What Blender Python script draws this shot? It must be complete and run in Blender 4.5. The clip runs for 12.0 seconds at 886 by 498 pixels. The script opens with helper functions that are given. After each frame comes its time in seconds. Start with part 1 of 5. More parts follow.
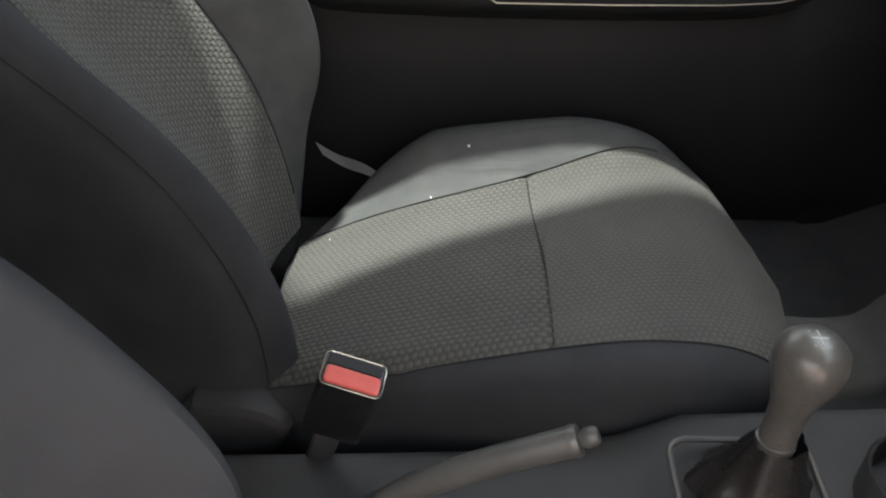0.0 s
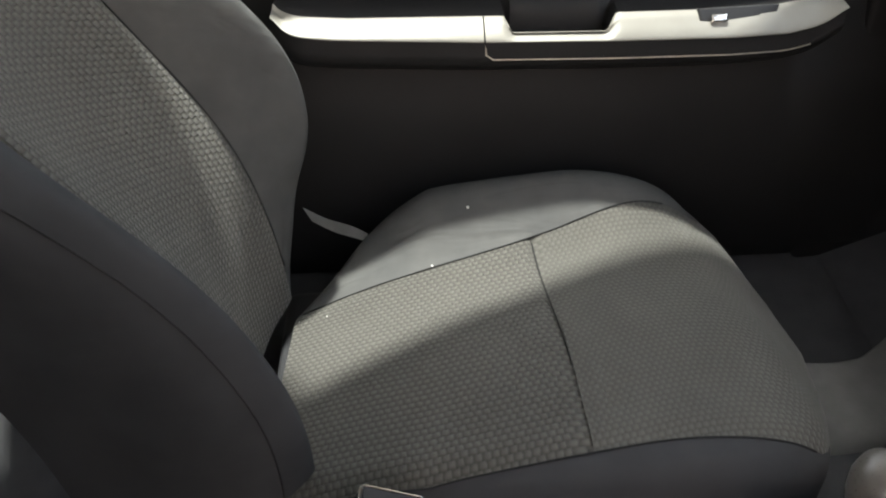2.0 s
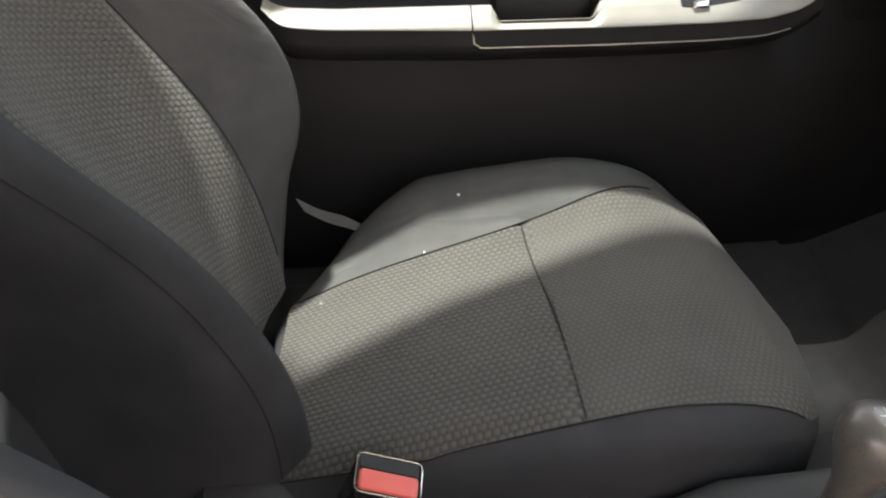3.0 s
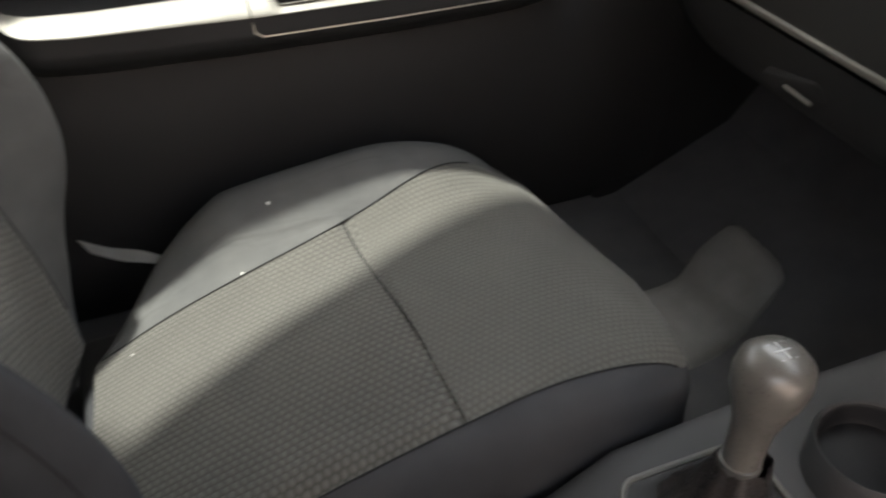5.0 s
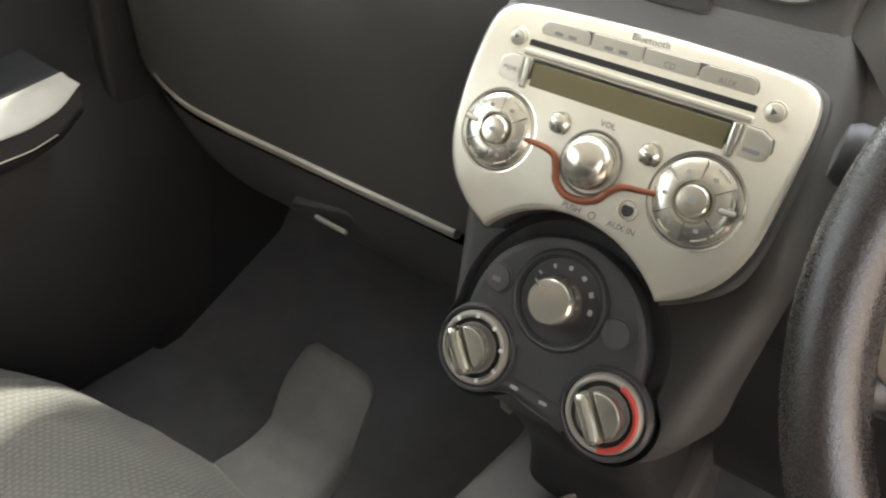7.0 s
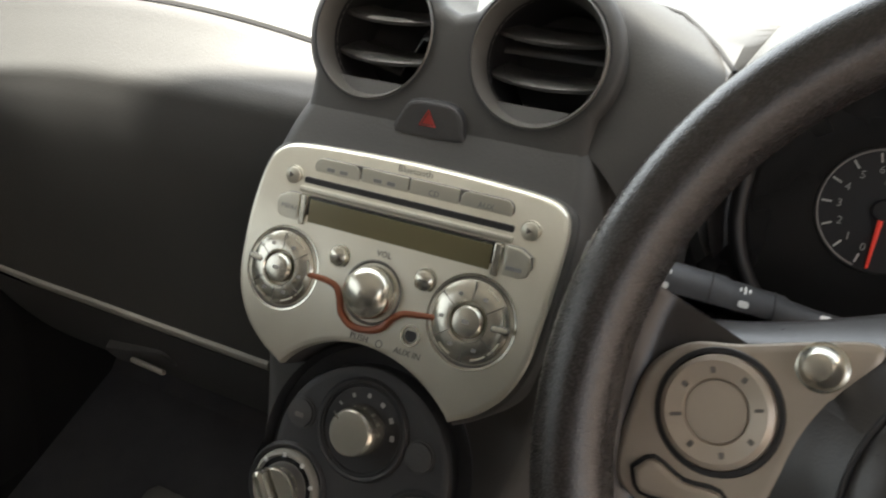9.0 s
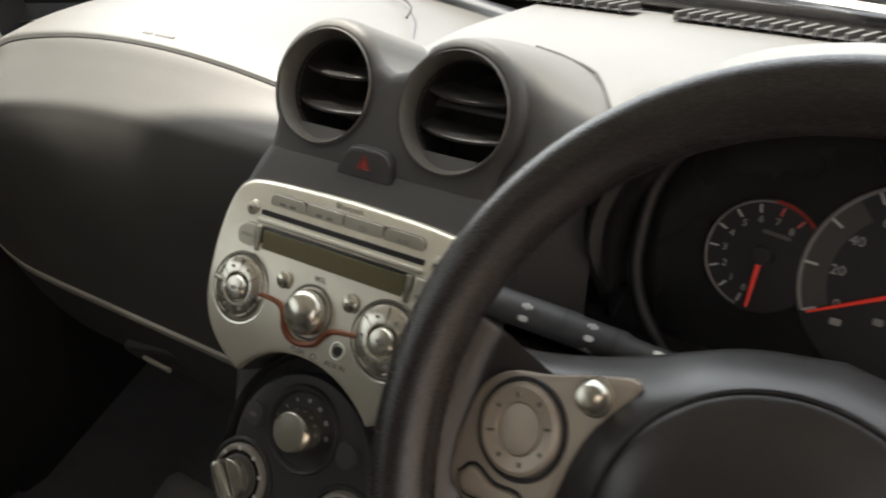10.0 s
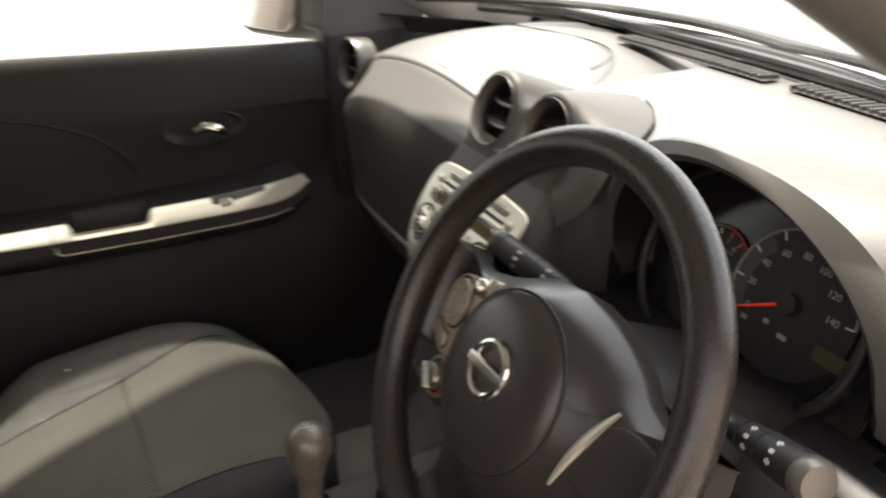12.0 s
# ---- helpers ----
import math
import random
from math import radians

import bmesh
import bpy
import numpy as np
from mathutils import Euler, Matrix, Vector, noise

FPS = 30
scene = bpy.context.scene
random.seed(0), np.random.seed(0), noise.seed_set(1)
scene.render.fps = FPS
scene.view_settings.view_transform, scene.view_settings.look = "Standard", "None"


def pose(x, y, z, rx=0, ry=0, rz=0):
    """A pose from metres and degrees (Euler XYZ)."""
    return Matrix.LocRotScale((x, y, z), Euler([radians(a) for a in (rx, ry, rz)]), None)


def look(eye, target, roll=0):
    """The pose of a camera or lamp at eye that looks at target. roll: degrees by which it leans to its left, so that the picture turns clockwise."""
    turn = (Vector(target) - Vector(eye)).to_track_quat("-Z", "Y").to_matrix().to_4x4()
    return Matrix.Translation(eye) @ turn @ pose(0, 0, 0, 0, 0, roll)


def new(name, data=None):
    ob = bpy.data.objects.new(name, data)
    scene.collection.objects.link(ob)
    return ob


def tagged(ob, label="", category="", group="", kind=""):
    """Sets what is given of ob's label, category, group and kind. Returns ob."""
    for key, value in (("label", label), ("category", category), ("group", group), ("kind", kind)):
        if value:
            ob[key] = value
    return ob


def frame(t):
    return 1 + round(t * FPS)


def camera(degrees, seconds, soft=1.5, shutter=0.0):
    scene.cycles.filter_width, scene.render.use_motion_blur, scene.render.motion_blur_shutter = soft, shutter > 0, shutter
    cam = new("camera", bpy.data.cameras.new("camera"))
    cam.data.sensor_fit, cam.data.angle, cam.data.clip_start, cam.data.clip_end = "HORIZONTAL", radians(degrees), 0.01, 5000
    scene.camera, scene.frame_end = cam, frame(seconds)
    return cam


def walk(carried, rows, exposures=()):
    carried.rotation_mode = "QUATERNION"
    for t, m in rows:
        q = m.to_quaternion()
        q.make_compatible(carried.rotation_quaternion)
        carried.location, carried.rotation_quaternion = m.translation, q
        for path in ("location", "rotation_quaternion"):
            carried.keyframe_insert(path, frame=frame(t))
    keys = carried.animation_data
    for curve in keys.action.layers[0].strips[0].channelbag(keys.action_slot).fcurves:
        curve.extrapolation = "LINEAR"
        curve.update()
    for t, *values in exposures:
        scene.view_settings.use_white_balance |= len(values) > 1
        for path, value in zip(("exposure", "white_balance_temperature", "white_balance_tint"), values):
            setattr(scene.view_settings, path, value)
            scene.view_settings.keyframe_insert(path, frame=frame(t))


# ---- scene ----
cam = camera(56.0, 12.0, 2.0, 0.5)
PATH = [
    (0, (0.465, 0.161, 1.055), (-1.11, 0.072, -0.174), -1.5),
    (0.5, (0.407, 0.142, 1.06), (-1.144, 0.048, -0.198), -2.6),
    (1, (0.355, 0.127, 1.081), (-1.177, 0.083, -0.204), -3.5),
    (1.5, (0.341, 0.109, 1.096), (-1.192, 0.123, -0.189), -2.4),
    (2, (0.349, 0.089, 1.108), (-1.203, 0.124, -0.153), -1.5),
    (2.5, (0.367, 0.068, 1.117), (-1.186, 0.127, -0.141), -0.7),
    (2.7, (0.386, 0.084, 1.099), (-1.188, 0.113, -0.135), -1.7),
    (4.3, (0.34, 0.064, 1.067), (-1.185, 0.422, -0.177), -2.6),
    (4.5, (0.329, 0.056, 1.055), (-1.194, 0.417, -0.19), -3.1),
    (5, (0.304, 0.065, 1.031), (-1.169, 0.587, -0.216), -1.8),
    (5.5, (0.278, 0.107, 1.03), (-1.115, 0.883, -0.177), -1.0),
    (6, (0.247, 0.148, 1.04), (-1.048, 1.14, -0.117), 0.2),
    (6.5, (0.221, 0.185, 1.048), (-0.893, 1.416, -0.067), 2.7),
    (7, (0.205, 0.198, 1.048), (-0.801, 1.522, -0.064), 2.8),
    (7.5, (0.198, 0.221, 1.047), (-0.689, 1.646, -0.041), 2.6),
    (7.7, (0.2, 0.227, 1.051), (-0.63, 1.709, -0.005), 3.0),
    (9.3, (0.269, 0.232, 1.088), (-0.567, 1.814, 0.193), 1.0),
    (9.5, (0.29, 0.231, 1.102), (-0.571, 1.8, 0.208), 0.5),
    (10, (0.36, 0.229, 1.127), (-0.605, 1.73, 0.224), 0.8),
    (10.5, (0.434, 0.249, 1.147), (-0.491, 1.759, 0.216), 1.2),
    (11, (0.513, 0.247, 1.173), (-0.644, 1.555, 0.198), 0.6),
    (11.5, (0.639, 0.25, 1.193), (-0.743, 1.339, 0.241), 0.9),
    (12, (0.812, 0.227, 1.246), (-0.817, 0.984, 0.367), -1.6),
]
EXPOSURES = [(0, 1.95, 6150, 8), (2.5, 2.12, 6400, 10), (4.5, 2.25, 6450, 10), (5.5, 2.05, 6500, 9), (6.0, 2.4, 6600, 8), (6.5, 3.0, 6700, 8), (7.0, 3.2, 6700, 8), (7.5, 3.45, 6700, 8), (9.5, 1.6, 6900, 9), (10.0, 1.55, 7000, 10), (11.0, 1.42, 7000, 10), (11.5, 1.15, 7000, 12), (12.0, 1.68, 7200, 12)]
walk(cam, [(t, look(eye, target, roll)) for t, eye, target, roll in PATH], EXPOSURES)

# ---- light ----
SUN_TRAVEL = Vector((0.32, 0.10, -1.0)).normalized()
world = bpy.data.worlds.new("overcast_sky")
scene.world = world
world.use_nodes = True
wn = world.node_tree
sky = wn.nodes.new("ShaderNodeTexSky")
sky.sky_type = "NISHITA"
sky.sun_disc = False
sky.sun_elevation = math.asin(-SUN_TRAVEL.z)
sky.sun_rotation = math.atan2(-SUN_TRAVEL.x, -SUN_TRAVEL.y)
sky.air_density, sky.dust_density = 1.0, 3.0
veil = wn.nodes.new("ShaderNodeHueSaturation")
veil.inputs["Saturation"].default_value = 0.35
wn.links.new(sky.outputs[0], veil.inputs["Color"])
wn.links.new(veil.outputs[0], wn.nodes["Background"].inputs[0])
wn.nodes["Background"].inputs[1].default_value = 0.33

sun = new("sun", bpy.data.lights.new("sun", "SUN"))
sun.data.energy, sun.data.angle, sun.data.color = 6.6, radians(3.0), (1.0, 0.97, 0.91)
sun.matrix_world = look((0, 0, 6), Vector((0, 0, 6)) + SUN_TRAVEL)


# ---- materials ----
def material(name, a, b, rough=0.6, metal=0.0, grain=400.0, blotch=6.0, bump=0.15, depth=0.0006, spec=0.5, coat=0.0):
    """Two colours mixed in broad stains, a fine grain in relief and in gloss."""
    m = bpy.data.materials.new(name)
    m.use_nodes = True
    t, L = m.node_tree, m.node_tree.links
    p = t.nodes["Principled BSDF"]
    co = t.nodes.new("ShaderNodeTexCoord")
    big, fine = t.nodes.new("ShaderNodeTexNoise"), t.nodes.new("ShaderNodeTexNoise")
    big.inputs["Scale"].default_value, fine.inputs["Scale"].default_value = blotch, grain
    big.inputs["Detail"].default_value = 4
    for n in (big, fine):
        L.new(co.outputs["Object"], n.inputs["Vector"])
    ramp = t.nodes.new("ShaderNodeMapRange")
    ramp.inputs["From Min"].default_value, ramp.inputs["From Max"].default_value = 0.3, 0.7
    L.new(big.outputs["Fac"], ramp.inputs["Value"])
    mix = t.nodes.new("ShaderNodeMix")
    mix.data_type = "RGBA"
    mix.inputs["A"].default_value, mix.inputs["B"].default_value = (*a, 1), (*b, 1)
    L.new(ramp.outputs[0], mix.inputs["Factor"])
    L.new(mix.outputs["Result"], p.inputs["Base Color"])
    r = t.nodes.new("ShaderNodeMapRange")
    r.inputs["To Min"].default_value, r.inputs["To Max"].default_value = max(rough - 0.08, 0.02), min(rough + 0.08, 1)
    L.new(fine.outputs["Fac"], r.inputs["Value"])
    L.new(r.outputs[0], p.inputs["Roughness"])
    p.inputs["Metallic"].default_value = metal
    p.inputs["Specular IOR Level"].default_value = spec
    p.inputs["Coat Weight"].default_value = coat
    if bump:
        bp = t.nodes.new("ShaderNodeBump")
        bp.inputs["Strength"].default_value, bp.inputs["Distance"].default_value = bump, depth
        L.new(fine.outputs["Fac"], bp.inputs["Height"])
        L.new(bp.outputs[0], p.inputs["Normal"])
    return m


def knit(name, a, b, pitch=0.0082, depth=0.0018, low=0.55):
    """Ribbed knit: staggered slanting loops laid out in metres on the cloth."""
    m = material(name, a, b, 0.95, 0, 900, 9, 0, spec=0.2)
    t, L = m.node_tree, m.node_tree.links
    p = t.nodes["Principled BSDF"]
    uv = t.nodes.new("ShaderNodeUVMap")
    sep = t.nodes.new("ShaderNodeSeparateXYZ")
    L.new(uv.outputs[0], sep.inputs[0])

    def op(kind, x, y=None, z=None):
        n = t.nodes.new("ShaderNodeMath")
        n.operation = kind
        for i, q in enumerate((x, y, z)):
            if q is None:
                continue
            if isinstance(q, (int, float)):
                n.inputs[i].default_value = q
            else:
                L.new(q, n.inputs[i])
        return n.outputs[0]
    U, V = sep.outputs[0], sep.outputs[1]
    wob = t.nodes.new("ShaderNodeTexNoise")
    wob.inputs["Scale"].default_value = 90
    L.new(uv.outputs[0], wob.inputs["Vector"])
    w = op("MULTIPLY", op("SUBTRACT", wob.outputs["Fac"], 0.5), 0.5)
    rows = op("DIVIDE", U, pitch)
    odd = op("MULTIPLY", op("MODULO", op("FLOOR", op("ADD", rows, 5000)), 2), 0.5)
    fu = op("SUBTRACT", op("FRACT", op("ADD", rows, 5000)), 0.5)
    fv = op("FRACT", op("ADD", op("ADD", op("DIVIDE", V, pitch * 1.05), odd), op("ADD", w, 5000)))
    across = op("POWER", op("COSINE", op("MULTIPLY", fu, math.pi)), 0.5)
    ramp_ = op("MINIMUM", fv, op("MULTIPLY", op("SUBTRACT", 1, fv), 4))
    h = op("MULTIPLY", across, op("POWER", op("MAXIMUM", ramp_, 0.0), 0.6))
    fine = t.nodes.new("ShaderNodeTexNoise")
    fine.inputs["Scale"].default_value = 1500
    L.new(uv.outputs[0], fine.inputs["Vector"])
    hh = op("MULTIPLY_ADD", fine.outputs["Fac"], 0.25, h)
    bp = t.nodes.new("ShaderNodeBump")
    bp.inputs["Strength"].default_value, bp.inputs["Distance"].default_value = 0.9, depth
    L.new(hh, bp.inputs["Height"])
    L.new(bp.outputs[0], p.inputs["Normal"])
    # shade in the hollows between loops is multiplied into the base colour
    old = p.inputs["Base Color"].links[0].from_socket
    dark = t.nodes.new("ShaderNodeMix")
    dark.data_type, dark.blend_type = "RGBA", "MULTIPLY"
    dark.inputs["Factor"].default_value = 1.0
    loop_shade = t.nodes.new("ShaderNodeMapRange")
    loop_shade.inputs["To Min"].default_value, loop_shade.inputs["To Max"].default_value = low, 1.1
    L.new(h, loop_shade.inputs["Value"])
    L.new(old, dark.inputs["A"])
    L.new(loop_shade.outputs[0], dark.inputs["B"])
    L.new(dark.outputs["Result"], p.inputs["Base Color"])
    p.inputs["Sheen Weight"].default_value = 0.15
    return m


def glowing(name, color, strength):
    m = bpy.data.materials.new(name)
    m.use_nodes = True
    p = m.node_tree.nodes["Principled BSDF"]
    p.inputs["Base Color"].default_value = (*color, 1)
    p.inputs["Emission Color"].default_value = (*color, 1)
    p.inputs["Emission Strength"].default_value = strength
    return m


def clear_glass(name, tint=(1, 1, 1)):
    m = bpy.data.materials.new(name)
    m.use_nodes = True
    t = m.node_tree
    t.nodes.remove(t.nodes["Principled BSDF"])
    tr, gl, fr, mx = (t.nodes.new("ShaderNode" + k) for k in ("BsdfTransparent", "BsdfGlossy", "LayerWeight", "MixShader"))
    tr.inputs[0].default_value = (*tint, 1)
    gl.inputs["Roughness"].default_value = 0.02
    steep, gloss = t.nodes.new("ShaderNodeMath"), t.nodes.new("ShaderNodeMath")
    steep.operation, gloss.operation = "POWER", "MULTIPLY_ADD"
    steep.inputs[1].default_value, gloss.inputs[1].default_value, gloss.inputs[2].default_value = 4.0, 0.5, 0.04
    t.links.new(fr.outputs["Facing"], steep.inputs[0])
    t.links.new(steep.outputs[0], gloss.inputs[0])
    for a, b in ((gloss.outputs[0], mx.inputs[0]), (tr.outputs[0], mx.inputs[1]), (gl.outputs[0], mx.inputs[2]), (mx.outputs[0], t.nodes["Material Output"].inputs[0])):
        t.links.new(a, b)
    return m


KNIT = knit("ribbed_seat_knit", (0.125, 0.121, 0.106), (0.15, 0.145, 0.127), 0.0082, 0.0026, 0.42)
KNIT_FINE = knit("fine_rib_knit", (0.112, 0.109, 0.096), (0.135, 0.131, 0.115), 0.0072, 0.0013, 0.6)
# bolster cloth on the window side, window light put into a paler colour
BOLSTER_LIT = material("lit_bolster_cloth", (0.088, 0.089, 0.087), (0.118, 0.118, 0.113), 0.95, 0, 1800, 14, 0.4, 0.0006, 0.2)
CLOTH = material("charcoal_side_cloth", (0.04, 0.041, 0.044), (0.052, 0.053, 0.056), 0.95, 0, 1600, 12, 0.5, 0.0006, 0.2)
THREAD = material("dark_seam_thread", (0.012, 0.012, 0.012), (0.02, 0.02, 0.02), 0.9)
PLASTIC = material("black_grained_plastic", (0.044, 0.044, 0.044), (0.053, 0.0525, 0.052), 0.62, 0, 700, 7, 0.5, 0.0005, 0.45)
PAD = material("charcoal_dash_pad", (0.052, 0.0515, 0.049), (0.062, 0.0615, 0.058), 0.46, 0, 900, 5, 0.3, 0.0003, 0.55)
DASH = material("dark_grey_dash_face", (0.046, 0.0455, 0.043), (0.055, 0.054, 0.051), 0.55, 0, 650, 5, 0.4, 0.0004, 0.33)
DOORSKIN = material("black_door_skin", (0.0135, 0.0135, 0.014), (0.019, 0.019, 0.0195), 0.62, 0, 650, 6, 0.6, 0.0005, 0.35)
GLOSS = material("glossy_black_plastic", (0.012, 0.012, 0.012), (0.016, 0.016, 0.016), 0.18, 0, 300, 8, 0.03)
SILVER = material("silver_painted_plastic", (0.55, 0.53, 0.445), (0.62, 0.60, 0.51), 0.36, 0.65, 2200, 20, 0.22, 0.0002)
SATIN = material("satin_silver_knob", (0.52, 0.50, 0.43), (0.60, 0.58, 0.50), 0.22, 0.9, 900, 20, 0.05, 0.0002)
CHROME = material("chrome", (0.75, 0.74, 0.72), (0.8, 0.79, 0.77), 0.12, 1.0, 300, 20, 0.02, 0.0002)
LEATHER = material("black_wheel_leather", (0.019, 0.0165, 0.0155), (0.026, 0.0225, 0.021), 0.27, 0, 1200, 12, 0.5, 0.0004, 0.55)
HUBSKIN = material("wheel_hub_plastic", (0.026, 0.0235, 0.0225), (0.034, 0.031, 0.0295), 0.31, 0, 800, 10, 0.35, 0.0003, 0.5)
CARPET = material("black_carpet", (0.095, 0.097, 0.102), (0.115, 0.117, 0.122), 1.0, 0, 1200, 20, 1.0, 0.002, 0.1)
MATCLOTH = material("grey_floor_mat_cloth", (0.20, 0.198, 0.19), (0.24, 0.238, 0.228), 1.0, 0, 900, 25, 1.0, 0.0015, 0.1)
KNOBSKIN = material("worn_grey_lever_plastic", (0.13, 0.12, 0.106), (0.18, 0.166, 0.145), 0.30, 0.25, 500, 40, 0.25, 0.0004)
LEVER_AND_SHADE = material("grey_lever_and_shaded_trim", (0.095, 0.092, 0.083), (0.12, 0.116, 0.105), 0.32, 0, 600, 30, 0.2, 0.0004)
RED = material("red_plastic", (0.72, 0.13, 0.11), (0.78, 0.16, 0.13), 0.35, 0, 300, 30, 0.03)
COPPER = material("copper_red_line", (0.19, 0.06, 0.03), (0.23, 0.08, 0.04), 0.35, 0.3, 300, 60, 0.03)
LCD = material("olive_grey_display", (0.135, 0.12, 0.065), (0.15, 0.135, 0.075), 0.2, 0, 300, 5, 0.0)
LCDDIM = material("dim_olive_display", (0.05, 0.046, 0.026), (0.06, 0.054, 0.03), 0.3, 0, 300, 5, 0.0)
MARK = material("white_printed_mark", (0.55, 0.55, 0.53), (0.62, 0.62, 0.60), 0.6, 0, 300, 30, 0)
MARKGREY = material("grey_printed_mark", (0.24, 0.24, 0.23), (0.28, 0.28, 0.27), 0.6, 0, 300, 30, 0)
MARKDARK = material("dark_printed_mark", (0.10, 0.095, 0.085), (0.13, 0.12, 0.11), 0.6, 0, 300, 30, 0)
BELT = material("grey_webbing", (0.20, 0.20, 0.19), (0.26, 0.26, 0.25), 0.8, 0, 900, 30, 0.5)
LINER = material("grey_headliner", (0.22, 0.21, 0.195), (0.26, 0.25, 0.235), 0.95, 0, 900, 10, 0.3)
PAINT = material("silver_body_paint", (0.45, 0.45, 0.45), (0.5, 0.5, 0.5), 0.3, 0.5, 200, 3, 0.02)
CONCRETE = material("pale_concrete", (0.36, 0.35, 0.33), (0.46, 0.45, 0.42), 0.9, 0, 60, 0.7, 0.5, 0.004, 0.3)
# for the added walls and roof outside; brown so that they bounce warm light
WALLPAINT = material("brown_bounce_render", (0.40, 0.33, 0.29), (0.50, 0.42, 0.37), 0.9, 0, 40, 0.5, 0.3, 0.004, 0.3)
RUBBER = material("black_rubber", (0.012, 0.012, 0.013), (0.02, 0.02, 0.021), 0.55, 0, 500, 20, 0.2)
CRUMB = material("white_crumb", (0.78, 0.77, 0.72), (0.85, 0.84, 0.8), 0.7, 0, 300, 30, 0)
MIRROR = material("mirror_glass", (0.9, 0.9, 0.9), (0.9, 0.9, 0.9), 0.03, 1.0, 100, 5, 0)
GLASS = clear_glass("window_glass", (0.94, 0.97, 0.95))
FIN = material("glossy_vent_fin", (0.050, 0.050, 0.048), (0.062, 0.061, 0.058), 0.30, 0, 500, 20, 0.1, 0.0002, 0.6)
CONTROLGREY = material("blue_black_control_panel", (0.025, 0.0255, 0.0265), (0.032, 0.0325, 0.0335), 0.55, 0, 800, 10, 0.35, 0.0003, 0.45)
SATINDARK = material("satin_grey_rim", (0.13, 0.125, 0.115), (0.16, 0.155, 0.14), 0.35, 0.4, 900, 20, 0.05)
# bolster cloth away from the window, its shade put into a darker colour
BOLSTER_SHADE = material("shaded_bolster_cloth", (0.045, 0.0462, 0.0485), (0.057, 0.0582, 0.0605), 0.95, 0, 1800, 14, 0.45, 0.0006, 0.2)
SILVERWARM = material("warm_silver_plastic", (0.35, 0.30, 0.245), (0.40, 0.35, 0.285), 0.34, 0.3, 1200, 20, 0.08, 0.0002)
DIALBLACK = material("matt_black_dial", (0.010, 0.010, 0.011), (0.014, 0.014, 0.015), 0.5, 0, 300, 20, 0.05)
DIALBAND = material("dark_grey_dial_band", (0.055, 0.050, 0.045), (0.065, 0.06, 0.055), 0.5, 0, 300, 20, 0)
DIALGREY = material("grey_dial_scale", (0.22, 0.21, 0.20), (0.26, 0.25, 0.24), 0.5, 0, 300, 20, 0)
NUMERAL = material("pale_grey_numeral", (0.36, 0.36, 0.35), (0.40, 0.40, 0.39), 0.6, 0, 300, 30, 0)
NEEDLE = glowing("red_needle", (0.8, 0.05, 0.03), 0.05)


# ---- building helpers ----
def thing(name, m=None, label="", category="", group="", kind=""):
    ob = new(name)
    ob.empty_display_size = 0.05
    if m is not None:
        ob.matrix_world = m
    return tagged(ob, label, category, group, kind)


def part(name, bm, mat, parent=None, label="", smooth=True):
    me = bpy.data.meshes.new(name)
    bmesh.ops.recalc_face_normals(bm, faces=bm.faces)
    bm.to_mesh(me)
    bm.free()
    me.materials.append(mat)
    if smooth:
        for f in me.polygons:
            f.use_smooth = True
        me.set_sharp_from_angle(angle=radians(38))
    ob = new(name, me)
    if parent is not None:
        ob.parent = parent
    return tagged(ob, label)


def loft(rows, closed=False, caps=False, uv=True):
    """Quads between rows of points; the UVs are lengths in metres."""
    bm = bmesh.new()
    lay = bm.loops.layers.uv.new("UVMap")
    vs = [[bm.verts.new(p) for p in r] for r in rows]
    n = len(rows[0])
    us = []
    for r in rows:
        d = [0.0]
        for a, b in zip(r, r[1:]):
            d.append(d[-1] + (Vector(b) - Vector(a)).length)
        us.append([x - d[-1] / 2 for x in d])
    mid = n // 2
    v = [0.0]
    for a, b in zip(rows, rows[1:]):
        v.append(v[-1] + (Vector(b[mid]) - Vector(a[mid])).length)
    for i in range(len(rows) - 1):
        for j in range(n if closed else n - 1):
            k = (j + 1) % n
            if len({vs[i][j], vs[i][k], vs[i + 1][k], vs[i + 1][j]}) < 4:
                continue
            f = bm.faces.new((vs[i][j], vs[i][k], vs[i + 1][k], vs[i + 1][j]))
            for lp, (a, b) in zip(f.loops, ((i, j), (i, k), (i + 1, k), (i + 1, j))):
                lp[lay].uv = (us[a][b], v[a])
    if caps:
        bm.faces.new(vs[0])
        bm.faces.new(vs[-1])
    return bm


def lathe(profile, n=32, m=None):
    """Profile of (radius, height) turned round the local z axis."""
    rows = []
    for r, h in profile:
        rows.append([Vector((max(r, 1e-5) * math.cos(2 * math.pi * k / n), max(r, 1e-5) * math.sin(2 * math.pi * k / n), h)) for k in range(n)])
    bm = loft(rows, closed=True)
    bmesh.ops.remove_doubles(bm, verts=bm.verts, dist=2e-5)
    if m is not None:
        bm.transform(m)
    return bm


def catmull(pts, n=8):
    """A smooth line through the points."""
    P = [Vector(p) for p in pts]
    P = [2 * P[0] - P[1]] + P + [2 * P[-1] - P[-2]]
    out = []
    for a, b, c, d in zip(P, P[1:], P[2:], P[3:]):
        for k in range(n):
            t = k / n
            out.append(0.5 * (2 * b + (c - a) * t + (2 * a - 5 * b + 4 * c - d) * t * t + (3 * b - a - 3 * c + d) * t ** 3))
    out.append(P[-2])
    return out


